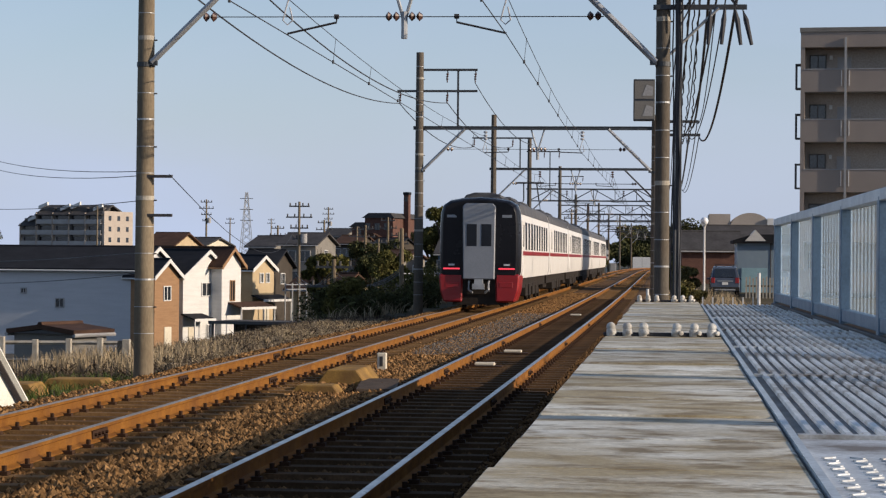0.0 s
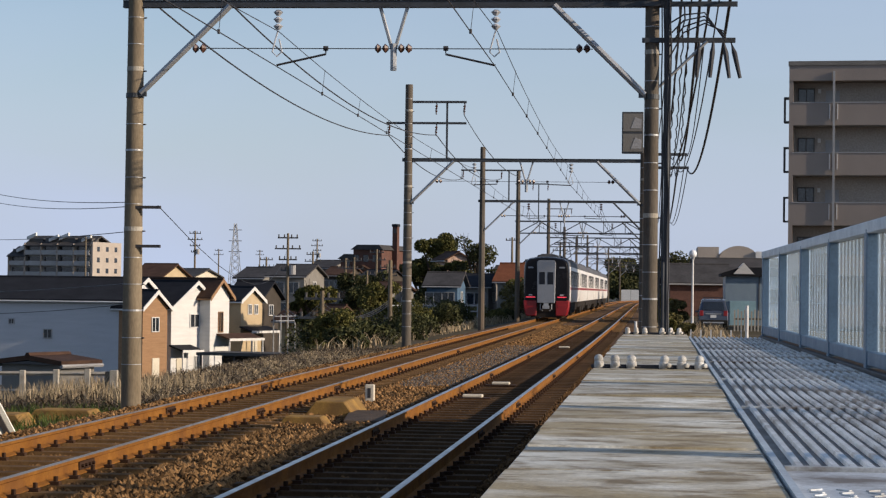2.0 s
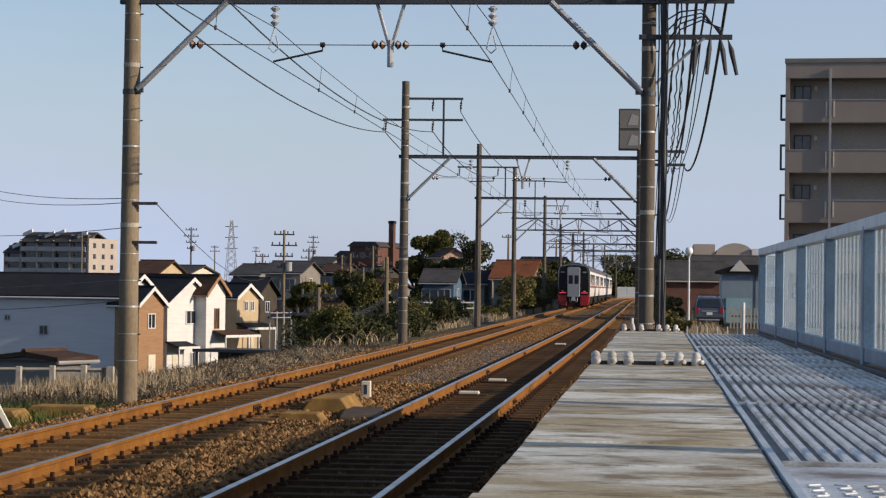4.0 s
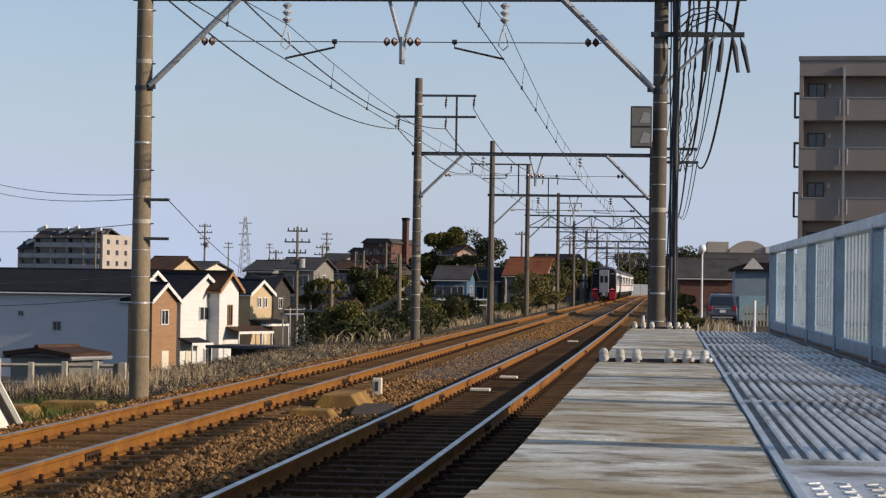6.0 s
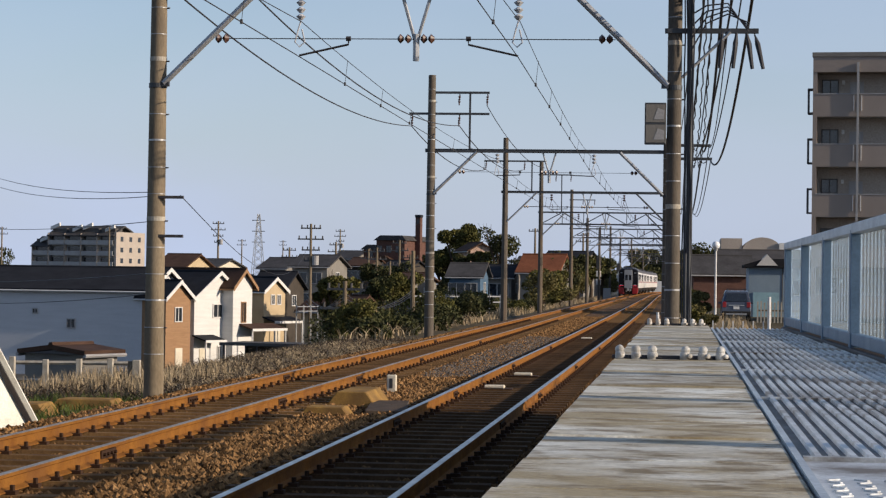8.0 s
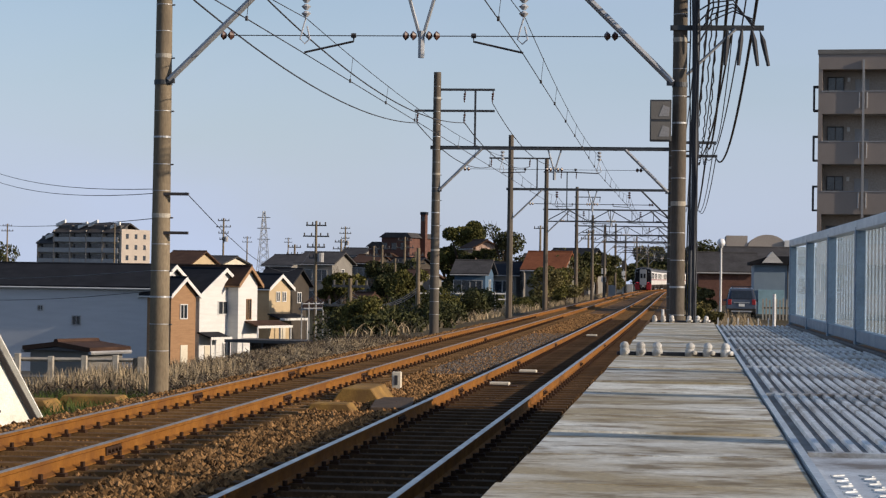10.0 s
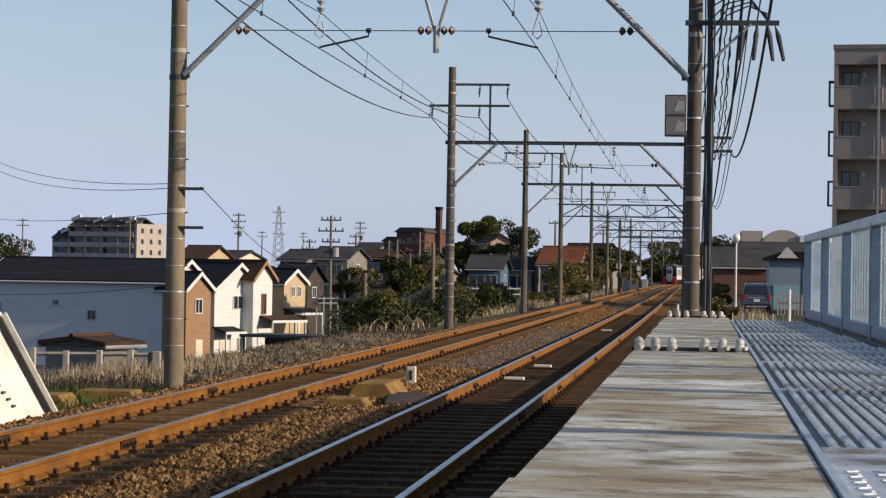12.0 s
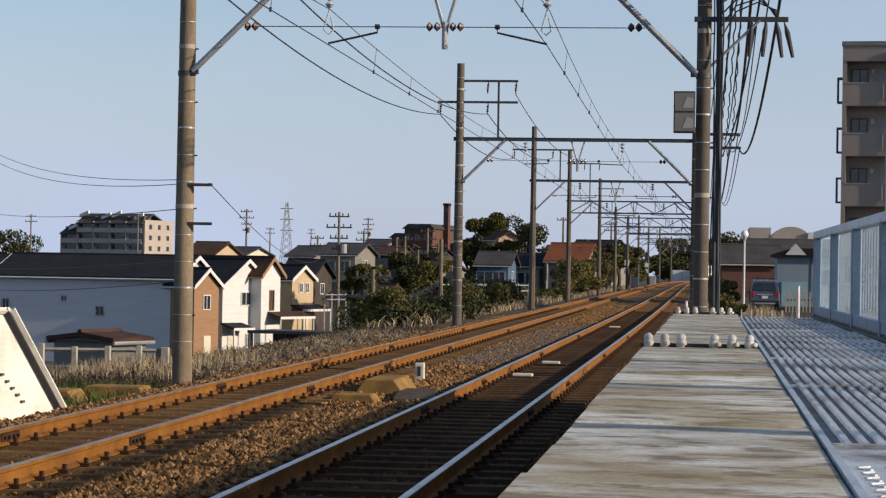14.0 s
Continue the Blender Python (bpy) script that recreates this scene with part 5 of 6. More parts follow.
def build_brick_block():
    b = thing("brick_building", "red-brown brick building with a tall square chimney", "building", pose(-43.4, 332, -3.0, 0, 0, -13))
    for x0, x1, top in ((-3.3, -1.2, 8.9), (-1.2, 3.3, 10.3)):
        bm = bmesh.new()
        box(bm, x0, x1, -4 - 0.1 * top, 5, 0, top)
        part("wall", bm, M["brickred"], b)
        bm = bmesh.new()
        prism(bm, [(x0 - 0.35, top), (x1 + 0.35, top), (x1 - 0.3, top + 0.75), (x0 + 0.7, top + 0.75)], -5.4, 5.4)
        part("roof", bm, M["r_grey"], b)
    bm = bmesh.new()
    box(bm, 3.34, 4.1, -0.5, 0.5, 0, 13.9)
    ch = part("chimney", bm, M["brickred"], b, "square brick chimney")
    bm = bmesh.new()
    box(bm, 3.26, 4.18, -0.58, 0.58, 13.9, 14.3)
    part("chimney_cap", bm, M["r_dark"], ch)
    bm = bmesh.new()
    box(bm, 3.5, 3.95, -0.53, -0.48, 12.9, 13.6)
    part("chimney_opening", bm, M["t_dark"], ch)
    bm = bmesh.new()
    prism(bm, [(-0.9, 8.0), (0.6, 8.0), (3.6, 6.4), (3.6, 6.0), (-3.2, 6.0), (-3.2, 6.4)], -6.4, -4.0)
    part("lean_to_roof", bm, M["r_brown"], b)
    for i in range(4):
        window(b, Matrix.Translation((-2.2 + 1.5 * i, -4.9 if i < 1 else -5.03, 8.1 if i < 1 else 9.0)), 0.7, 0.9, M["t_dark"], M["glass_d"])


build_brick_block()


# apartment slabs
def build_apartments():
    """Stepped five-storey apartment block on the hill, seen across the town."""
    a = thing("apartment_block", "grey five-storey apartment block with balconies and white rooftop gables", "apartment building", pose(-178.5, 592, -4.8, 0, 0, -14))
    st = 2.95
    rows, units = 6, 5
    uw = 5.05
    bm = bmesh.new()
    for u in range(units):
        top = (rows if 0 < u else rows - 1) * st
        box(bm, u * uw, (u + 1) * uw - 0.02, 1.4, 11, 0, top)
    part("wall", bm, M["t_mid"], a)
    bm = bmesh.new()
    box(bm, units * uw - 0.01, units * uw + 0.6, 0.6, 17, 0, rows * st + 0.5)
    end = part("end_wall", bm, M["t_beige"], a, "sunlit beige end wall")
    for r in range(1, rows):
        for k in (3.0, 8.0, 13.0):
            bm = bmesh.new()
            box(bm, units * uw + 0.58, units * uw + 0.66, k, k + 1.5, r * st + 0.9, r * st + 2.2)
            part("window", bm, M["glass_d"], end)
    for u in range(units):
        n = rows if u else rows - 1
        for r in range(n):
            bm = bmesh.new()
            box(bm, u * uw + 0.15, (u + 1) * uw - 0.2, 0.0, 0.18, r * st, r * st + 1.15)
            box(bm, u * uw + 0.15, (u + 1) * uw - 0.2, 0.0, 1.5, r * st - 0.12, r * st)
            part("balcony", bm, M["t_mid"], a)
            bm = bmesh.new()
            box(bm, u * uw + 0.5, (u + 1) * uw - 0.6, 1.36, 1.42, r * st + 0.1, r * st + 2.3)
            part("window", bm, M["glass_d"], a)
        bm = bmesh.new()
        box(bm, u * uw - 0.08, u * uw + 0.1, -0.1, 1.5, 0, n * st)
        part("pier", bm, M["t_beige"], a)
        # single-pitch roofs rising away from the balconies, with white lit cheeks
        bm = bmesh.new()
        x = u * uw
        prism(bm, [(-0.4, n * st - 0.5), (6.0, n * st + 2.3), (11.3, n * st + 0.6), (11.3, n * st + 0.2), (6.0, n * st + 1.9), (-0.4, n * st - 0.75)], x - 0.3, x + uw + 0.3, "x")
        part("roof", bm, M["r_grey"], a)
        bm = bmesh.new()
        box(bm, x + 0.3, x + uw - 0.5, 2.0, 6.0, n * st - 0.2, n * st + 1.5)
        part("dormer", bm, M["t_dark"], a)
        bm = bmesh.new()
        k = 1.2 if u % 2 else 3.0
        prism(bm, [(x + k - 1.2, n * st + 0.5 + 0.5 * (u % 2)), (x + k + 1.6, n * st + 1.6 + 0.5 * (u % 2)), (x + k + 1.6, n * st + 2.5 + 0.5 * (u % 2)), (x + k - 1.2, n * st + 1.4 + 0.5 * (u % 2))], 1.2, 2.0)
        part("roof_slope", bm, M["w_white"], a, "bright white roof slope")
        if u in (1, 3):
            # solid column whose dark colour paints the shade of a stairwell recess
            bm = bmesh.new()
            box(bm, x - 0.5, x + 0.55, 0.7, 1.9, 0, n * st + 0.2)
            part("stair_shaft", bm, M["t_dark"], a, "solid dark column standing in for a shaded stairwell recess")
    return a


build_apartments()


def build_tower():
    """Six-storey apartment block with access balconies."""
    t = thing("apartment_tower", "taupe six-storey apartment block with open access balconies", "apartment building", pose(7.45, 130, -0.75, 0, 0, -6))
    st, n, w = 2.92, 5, 16.0
    roof_z = 15.75
    bm = bmesh.new()
    box(bm, 0.0, w, 1.5, 11, 0, roof_z - 0.2)
    part("wall", bm, M["t_beige"], t)
    bm = bmesh.new()
    box(bm, -0.02, 0.22, 0.0, 1.5, 0, roof_z)
    part("end_wall", bm, M["t_taupe"], t)
    bm = bmesh.new()
    box(bm, -0.02, w + 0.1, -0.04, 11.1, roof_z - 1.15, roof_z - 0.25)
    part("parapet", bm, M["t_taupe"], t, "taupe roof parapet")
    bm = bmesh.new()
    box(bm, -0.07, w + 0.2, -0.1, 11.2, roof_z - 0.25, roof_z)
    part("coping", bm, M["w_dull"], t)
    for r in range(n + 1):
        z = roof_z - 2.55 - st * r - 1.2
        if z < 0.3:
            continue
        bm = bmesh.new()
        box(bm, 0.2, w, 0.0, 0.14, z, z + 1.3)
        bal = part("balcony_wall", bm, M["t_taupe"], t, bevel=0.01)
        bm = bmesh.new()
        box(bm, 0.18, w + 0.02, -0.03, 0.17, z + 1.3, z + 1.36)
        part("coping", bm, M["t_mid"], bal)
        bm = bmesh.new()
        box(bm, 0.2, w, 0.14, 1.52, z - 0.02, z + 0.12)
        part("floor_slab", bm, M["t_mid"], t)
        window(t, Matrix.Translation((0.92, 1.5, z + 1.85)), 0.85, 0.75, M["t_dark"], M["glass_d"])
        window(t, Matrix.Translation((7.4, 1.5, z + 1.85)), 0.85, 0.75, M["t_dark"], M["glass_d"])
        bm = bmesh.new()
        box(bm, 2.05, 2.85, 1.44, 1.52, z + 0.12, z + 2.15)
        part("door", bm, M["t_mid"], t, "grey flat door")
        bm = bmesh.new()
        box(bm, 1.6, 1.76, 1.38, 1.5, z + 2.0, z + 2.24)
        part("meter_box", bm, M["w_white"], t)
        # bay grille on the end wall
        bm = bmesh.new()
        for (a, b, c, d) in ((-0.34, -0.02, z + 0.2, z + 0.28), (-0.34, -0.02, z + 1.6, z + 1.68)):
            box(bm, a, b, 0.3, 1.3, c, d)
        for k in (0.3, 0.6, 0.9, 1.2):
            box(bm, -0.34, -0.26, k, k + 0.08, z + 0.2, z + 1.68)
        part("grille", bm, M["t_dark"], t, "dark window grille")
        for x in (2.3, 2.75):
            bm = bmesh.new()
            box(bm, x, x + 0.05, -0.04, 0.0, z + 0.35, z + 1.25)
            part("rail_bracket", bm, M["w_white"], bal)
    bm = bmesh.new()
    box(bm, 2.5, 2.63, -0.16, -0.06, 0, roof_z - 0.6)
    part("drainpipe", bm, M["t_mid"], t)


build_tower()


def build_right_far():
    g = thing("civic_building", "grey concrete building with a barrel-vaulted roof", "building", pose(8.4, 262, -0.8))
    bm = bmesh.new()
    box(bm, -4.0, -1.55, -3, 8, 0, 7.6)
    part("tower_wall", bm, M["t_beige"], g)
    bm = bmesh.new()
    box(bm, -1.55, 9.0, -3, 8, 0, 6.1)
    part("wall", bm, M["t_mid"], g)
    bm = bmesh.new()
    arc = [(0.75 + 2.3 * math.cos(math.pi * k / 12), 6.1 + 1.65 * math.sin(math.pi * k / 12)) for k in range(13)]
    prism(bm, arc, -3.1, 8)
    part("vault_roof", bm, M["t_beige"], g, "barrel vault roof")
    for x in (-3.2, -2.2, 0.2, 2.0):
        window(g, Matrix.Translation((x, -3, 4.6)), 0.9, 0.9, M["t_mid"], M["glass_d"])
    bm = bmesh.new()
    box(bm, 2.7, 3.4, -3.4, -3.0, 6.1, 7.1)
    part("sign_panel", bm, M["w_white"], g, "bright white panel")
    s = thing("workshop", "blue-grey sheet-walled workshop with a low roof", "workshop", pose(8.6, 152, -0.8))
    bm = bmesh.new()
    prism(bm, [(-4.2, 0), (4.2, 0), (4.2, 3.35), (-4.2, 3.35)], -3, 3)
    part("wall", bm, M["w_blue"], s)
    bm = bmesh.new()
    prism(bm, [(-4.5, 3.35), (4.5, 3.35), (4.5, 3.55), (1.0, 3.95), (-3.2, 3.95), (-4.5, 3.55)], -3.3, 3.3)
    part("roof", bm, M["r_dark"], s)
    bm = bmesh.new()
    prism(bm, [(-3.7, 3.5), (-2.3, 3.5), (-3.0, 4.25)], -3.35, -0.5)
    part("dormer", bm, M["w_white"], s, "small white dormer gable")
    bm = bmesh.new()
    box(bm, -3.9, -2.2, -3.06, -2.98, 0.0, 1.7)
    part("door", bm, M["cyan"], s, "blue sliding door")
    for x in (-1.2, 0.9):
        bm = bmesh.new()
        box(bm, x, x + 1.4, -3.06, -2.98, 1.5, 2.5)
        part("window", bm, M["glass_d"], s)
    bm = bmesh.new()
    box(bm, -2.0, -1.94, -3.03, -2.97, 0, 3.35)
    part("drainpipe", bm, M["t_dark"], s)


build_right_far()


def build_car():
    """Dark hatchback seen from behind."""
    c = thing("car", "parked dark blue hatchback car on the gravel", "car", pose(3.15, 130.0, -0.74))
    side = [(0.0, 0.35), (0.02, 1.05), (0.12, 1.12), (0.38, 1.72), (1.0, 1.80), (2.4, 1.74), (3.2, 1.12), (4.1, 0.86), (4.25, 0.4)]
    bm = bmesh.new()
    rings = []
    for x, k in ((-0.86, 0.0), (-0.80, 1.0), (0.80, 1.0), (0.86, 0.0)):
        ring = []
        for y, z in side:
            t = max(0.0, (z - 1.05) / 0.7)
            xx = (0.86 - 0.18 * t) * (1 if x > 0 else -1) * (1.0 if k == 0.0 else 0.93)
            ring.append(bm.verts.new((xx, y + (0.05 if k == 0.0 else 0.0), z - (0.04 if k == 0 else 0))))
        rings.append(ring)
    n = len(side)
    for a, b in zip(rings, rings[1:]):
        for i in range(n):
            bm.faces.new((a[i], a[(i + 1) % n], b[(i + 1) % n], b[i]))
    bm.faces.new(rings[0])
    bm.faces.new(rings[-1])
    body = part("body", bm, M["carpaint"], c, smooth=True)
    bm = bmesh.new()
    prism(bm, [(-0.66, 1.04), (0.66, 1.04), (0.56, 1.56), (-0.56, 1.56)], -0.012, 0.01)
    rw = part("rear_window", bm, M["glass_d"], c)
    rw.matrix_basis = Matrix.Translation((0, 0.12, 1.14)) @ Matrix.Rotation(radians(-23), 4, "X") @ Matrix.Translation((0, -0.02, -1.04))
    bm = bmesh.new()
    box(bm, -0.84, 0.84, -0.06, 0.2, 0.36, 0.58)
    part("bumper", bm, M["tyre"], c, bevel=0.03)
    bm = bmesh.new()
    box(bm, -0.17, 0.17, -0.03, 0.02, 0.70, 0.86)
    part("number_plate", bm, M["plate"], body)
    bm = bmesh.new()
    box(bm, -0.46, 0.46, -0.035, 0.02, 0.90, 0.95)
    part("trim_strip", bm, M["galv"], body, "bright metal trim strip")
    bm = bmesh.new()
    box(bm, -0.6, 0.6, -0.075, 0.0, 0.38, 0.46)
    part("sill_plate", bm, M["galv"], body)
    for s in (-1, 1):
        bm = bmesh.new()
        box(bm, s * 0.70 - 0.11, s * 0.70 + 0.11, -0.02, 0.12, 0.80, 1.12)
        part("tail_light", bm, M["tr_red"], body, "unlit red tail light", bevel=0.02)
        bm = bmesh.new()
        box(bm, s * 0.93 - 0.1, s * 0.93 + 0.1, 2.55, 2.7, 0.98, 1.1)
        part("mirror", bm, M["carpaint"], c, bevel=0.02)
        for y in (0.75, 3.4):
            bm = bmesh.new()
            tube(bm, [(s * 0.66, y, 0.31), (s * 0.85, y, 0.31)], 0.31, 18)
            wheel = part("wheel", bm, M["tyre"], c)
            bm = bmesh.new()
            tube(bm, [(s * 0.84, y, 0.31), (s * 0.86, y, 0.31)], 0.19, 14)
            part("rim", bm, M["galv"], wheel)
    bm = bmesh.new()
    for x in (-0.5, 0.5):
        box(bm, x - 0.025, x + 0.025, 0.8, 2.3, 1.80, 1.86)
    box(bm, -0.6, 0.6, 1.1, 1.15, 1.85, 1.89)
    part("roof_rack", bm, M["iron"], c)


build_car()


def build_lamp():
    l = thing("street_lamp", "white pole lamp with a round globe", "lamp post", pose(1.7, 115, -0.74))
    bm = bmesh.new()
    tube(bm, [(0, 0, 0), (0, 0, 1.0), (0, 0, 3.95)], [0.075, 0.06, 0.05], 12)
    part("post", bm, M["w_white"], l, smooth=True)
    bm = bmesh.new()
    bmesh.ops.create_uvsphere(bm, u_segments=18, v_segments=12, radius=0.21, matrix=Matrix.Translation((0, 0, 4.16)))
    part("globe", bm, M["lampglass"], l, "white frosted globe", smooth=True)
    bm = bmesh.new()
    tube(bm, [(0, 0, 3.88), (0, 0, 4.0)], [0.09, 0.11], 12)
    part("collar", bm, M["galv"], l)


build_lamp()


# utility poles and lattice tower
def build_utility_pole(x, y, base, top, arms, label="concrete utility pole with crossarms and insulators"):
    p = thing("utility_pole", label, "utility pole", pose(x, y, base), group="utility poles")
    h = top - base
    r = 0.16 if y < 250 else 0.2
    bm = bmesh.new()
    tube(bm, [(0, 0, 0), (0, 0, h)], [r, r * 0.65], 8)
    part("pole", bm, M["pole"], p, smooth=True)
    for i in range(arms):
        z = h - 0.4 - 0.95 * i
        w = (0.9, 1.15, 0.8, 0.6)[i % 4]
        bm = bmesh.new()
        box(bm, -w, w, -0.06, 0.06, z - 0.06, z + 0.06)
        arm = part("crossarm", bm, M["steel"], p)
        for k in (-0.9, -0.35, 0.35, 0.9):
            bm = bmesh.new()
            tube(bm, [(w * k, 0, z), (w * k, 0, z + 0.3)], 0.06, 6)
            part("insulator", bm, M["t_dark"], arm)
    if arms > 2:
        bm = bmesh.new()
        tube(bm, [(0.45, -0.1, h - 3.6), (0.45, -0.1, h - 2.8)], 0.28, 10)
        part("transformer", bm, M["t_mid"], p)


for x, y, base, top, arms in ((-70.4, 330, -6, 10.0, 4), (-32.3, 190, -5.5, 6.2, 4), (-65.7, 420, -5, 11.0, 3), (-126.4, 400, -6, 10.3, 2), (-101.1, 500, -4, 10.3, 2), (-109.8, 600, -4, 11.9, 2),
                              (-16.61, 108, -5.2, 1.3, 3), (-14.7, 120, -4, 3.0, 0), (-105.9, 400, -6, 10.5, 1), (-47.5, 300, -4, 6.5, 3), (-41.0, 350, -4, 7.2, 2), (-23.5, 280, -3, 6.0, 2), (2.4, 260, -0.8, 5.0, 1), (0.9, 300, -0.8, 6.5, 2),
                              (-35.51, 255, -4, 5.13, 2), (-35.44, 275, -4, 6.45, 2), (-31.29, 235, -4, 3.39, 1), (-30.95, 250, -4, 4.33, 2), (-42.95, 300, -4, 5.62, 2), (-53.97, 300, -4, 5.7, 3), (-79.64, 330, -5, 5.0, 2), (-14.85, 330, -1, 8.85, 2), (-20.05, 300, -3, 8.7, 1)):
    build_utility_pole(x, y, base, top, arms)


for k in range(3):
    cable("service_wire", sag((-16.61, 108, 0.7 - 0.25 * k), (-14.75, 120, 0.57 + 0.12 * k), 0.75 - 0.1 * k, 14), 0.022, "slack service cable between the bank poles", "service wires")
    cable("service_wire", sag((-16.61, 108, 0.8 - 0.2 * k), (-25.73, 150, -0.33 + 0.3 * k), 0.6, 12), 0.018, "slack service cable between the bank poles", "service wires")


def build_lattice():
    p = thing("transmission_tower", "tall grey lattice transmission tower in the distance", "transmission tower", pose(-194.5, 1000, -4))
    h, w = 35.0, 3.2
    for sx, sy in ((-1, -1), (1, -1), (-1, 1), (1, 1)):
        bm = bmesh.new()
        tube(bm, [(sx * w, sy * w, 0), (sx * 0.45, sy * 0.45, h)], 0.16, 5)
        part("leg", bm, M["galv"], p)
    bm = bmesh.new()
    n = 11
    for i in range(n):
        z0, z1 = h * i / n, h * (i + 1) / n
        a0, a1 = w + (0.45 - w) * i / n, w + (0.45 - w) * (i + 1) / n
        for s in (-1, 1):
            tube(bm, [(-a0, s * a0, z0), (a1, s * a1, z1)], 0.09, 4)
            tube(bm, [(a0, s * a0, z0), (-a1, s * a1, z1)], 0.09, 4)
    part("bracing", bm, M["galv"], p)
    for z in (h - 3, h - 8, h - 13):
        bm = bmesh.new()
        tube(bm, [(-3.0, 0, z), (3.0, 0, z)], 0.2, 5)
        part("crossarm", bm, M["galv"], p)


build_lattice()


# ---------------- vegetation ----------------
def leaf_cloud(centres, radii, count, size, seed, flat=0.85):
    """Small bent leaf clumps spread through rough blobs; gaps stay between them."""
    rng = np.random.default_rng(seed)
    c = np.array(centres, float)
    r = np.array(radii, float)
    pick = rng.choice(len(c), count, p=r ** 2 / (r ** 2).sum())
    d = rng.normal(size=(count, 3))
    d /= np.linalg.norm(d, axis=1)[:, None]
    rad = r[pick] * (0.55 + 0.5 * rng.random(count) ** 0.6)
    p = c[pick] + d * rad[:, None] * np.array([1, 1, flat])
    a = rng.normal(size=(count, 3))
    a /= np.linalg.norm(a, axis=1)[:, None]
    b = np.cross(a, rng.normal(size=(count, 3)))
    b /= np.linalg.norm(b, axis=1)[:, None] + 1e-9
    s = size * (0.6 + 0.8 * rng.random(count))[:, None]
    n = np.cross(a, b)
    v = np.stack([p - a * s, p - b * s * 0.55 + n * s * 0.18, p + a * s, p + b * s * 0.55 + n * s * 0.18], 1)
    f = np.arange(count * 4).reshape(-1, 4)
    return v.reshape(-1, 3).tolist(), f.tolist()


def build_tree(x, y, z, height, spread, seed, leaf, label, bare=0.0, name="tree", leaves=1600, size=0.22, group="trees"):
    t = thing(name, label, "tree" if name == "tree" else "bush", pose(x, y, z), group=group)
    rng = random.Random(seed)
    trunk_h = height * (0.35 if name == "tree" else 0.12)
    bm = bmesh.new()
    r0 = 0.045 * height if name == "tree" else 0.05
    tube(bm, [(0, 0, -0.3), (0.1, 0, trunk_h * 0.6), (0.05, 0.1, trunk_h), (0.1, 0.05, height * 0.75)], [r0, r0 * 0.8, r0 * 0.65, r0 * 0.2], 8)
    centres, radii = [], []
    n = 9 if name == "tree" else 7
    for i in range(n):
        a = 2 * math.pi * i / n + rng.uniform(-0.4, 0.4)
        reach = spread * rng.uniform(0.35, 0.85)
        top = trunk_h + (height - trunk_h) * rng.uniform(0.25, 0.88)
        end = (reach * math.cos(a), reach * math.sin(a), top)
        tube(bm, [(0.05, 0.05, trunk_h * rng.uniform(0.7, 1.2)), (end[0] * 0.5, end[1] * 0.5, trunk_h + (top - trunk_h) * 0.6), end], [r0 * 0.5, r0 * 0.3, r0 * 0.1], 5)
        if bare:
            for k in range(6):
                e2 = (end[0] + rng.uniform(-1, 1) * spread * 0.35, end[1] + rng.uniform(-1, 1) * spread * 0.35, end[2] + rng.uniform(0.02, 0.12) * height)
                tube(bm, [(end[0] * 0.75, end[1] * 0.75, end[2] * 0.85), e2], [r0 * 0.08, r0 * 0.03], 4)
        centres.append(end)
        radii.append(spread * rng.uniform(0.28, 0.48))
    centres.append((0, 0, height * 0.82))
    radii.append(spread * 0.42)
    part("trunk", bm, M["bark"], t)
    k = int(leaves * (1 - bare))
    if k > 50:
        v, f = leaf_cloud(centres, radii, k, size, seed)
        crown = new("crown", raw_mesh("crown", v, f, leaf))
        crown.parent = t
    return t


TREES = (
    # x, y, height over ground, spread, leaf, bareness
    (-26.9, 262, 11.3, 2.9, "leaf_y", 0.0, 6500), (-29.2, 268, 8.6, 2.6, "leaf", 0.0, 2600), (-20.3, 245, 10.4, 2.7, "leaf", 0.72, 5000), (-23.9, 256, 8.4, 1.9, "leaf_y", 0.35, 2500), (-24.5, 236, 6.0, 2.2, "leaf", 0.2, 2500), (-23.0, 248, 8.2, 1.6, "leaf_y", 0.35, 2600), (-25.2, 250, 7.4, 1.5, "leaf", 0.2, 2600), (-28.5, 225, 6.0, 2.2, "leaf_y", 0.3, 2500), (-33.0, 250, 6.2, 2.4, "leaf", 0.5, 2500), (-36.5, 262, 6.6, 2.3, "leaf", 0.3, 2500), (-31.8, 232, 5.0, 2.0, "leaf", 0.1, 2500),
    (-12.6, 262, 5.6, 1.7, "leaf", 0.15, 1800), (-11.8, 285, 6.2, 1.9, "leaf_y", 0.2, 1800), (-11.2, 305, 6.2, 1.8, "leaf", 0.3, 1600), (-11.8, 335, 6.5, 2.2, "leaf_y", 0.4, 1400),
    (-12.0, 222, 5.2, 2.0, "leaf", 0.75, 800), (-27.3, 174, 8.8, 1.7, "leaf_y", 0.05, 2400), (-29.5, 184, 7.6, 1.3, "leaf_y", 0.05, 1800),
)
FAR_TREES = (
    (-228, 700, 18, 9, "leaf", 0.0, 1500), (-240, 690, 15, 8, "leaf", 0.0, 1500), (1.5, 330, 8.0, 3.0, "leaf", 0.3, 1400), (5.5, 345, 8.5, 3.2, "leaf", 0.5, 1200), (-3.5, 520, 9, 5, "leaf", 0.2, 1600), (-9, 545, 10, 5.5, "leaf_y", 0.2, 1600), (4, 560, 10, 6, "leaf", 0.2, 1600), (11, 540, 9, 5, "leaf", 0.3, 1600),
)
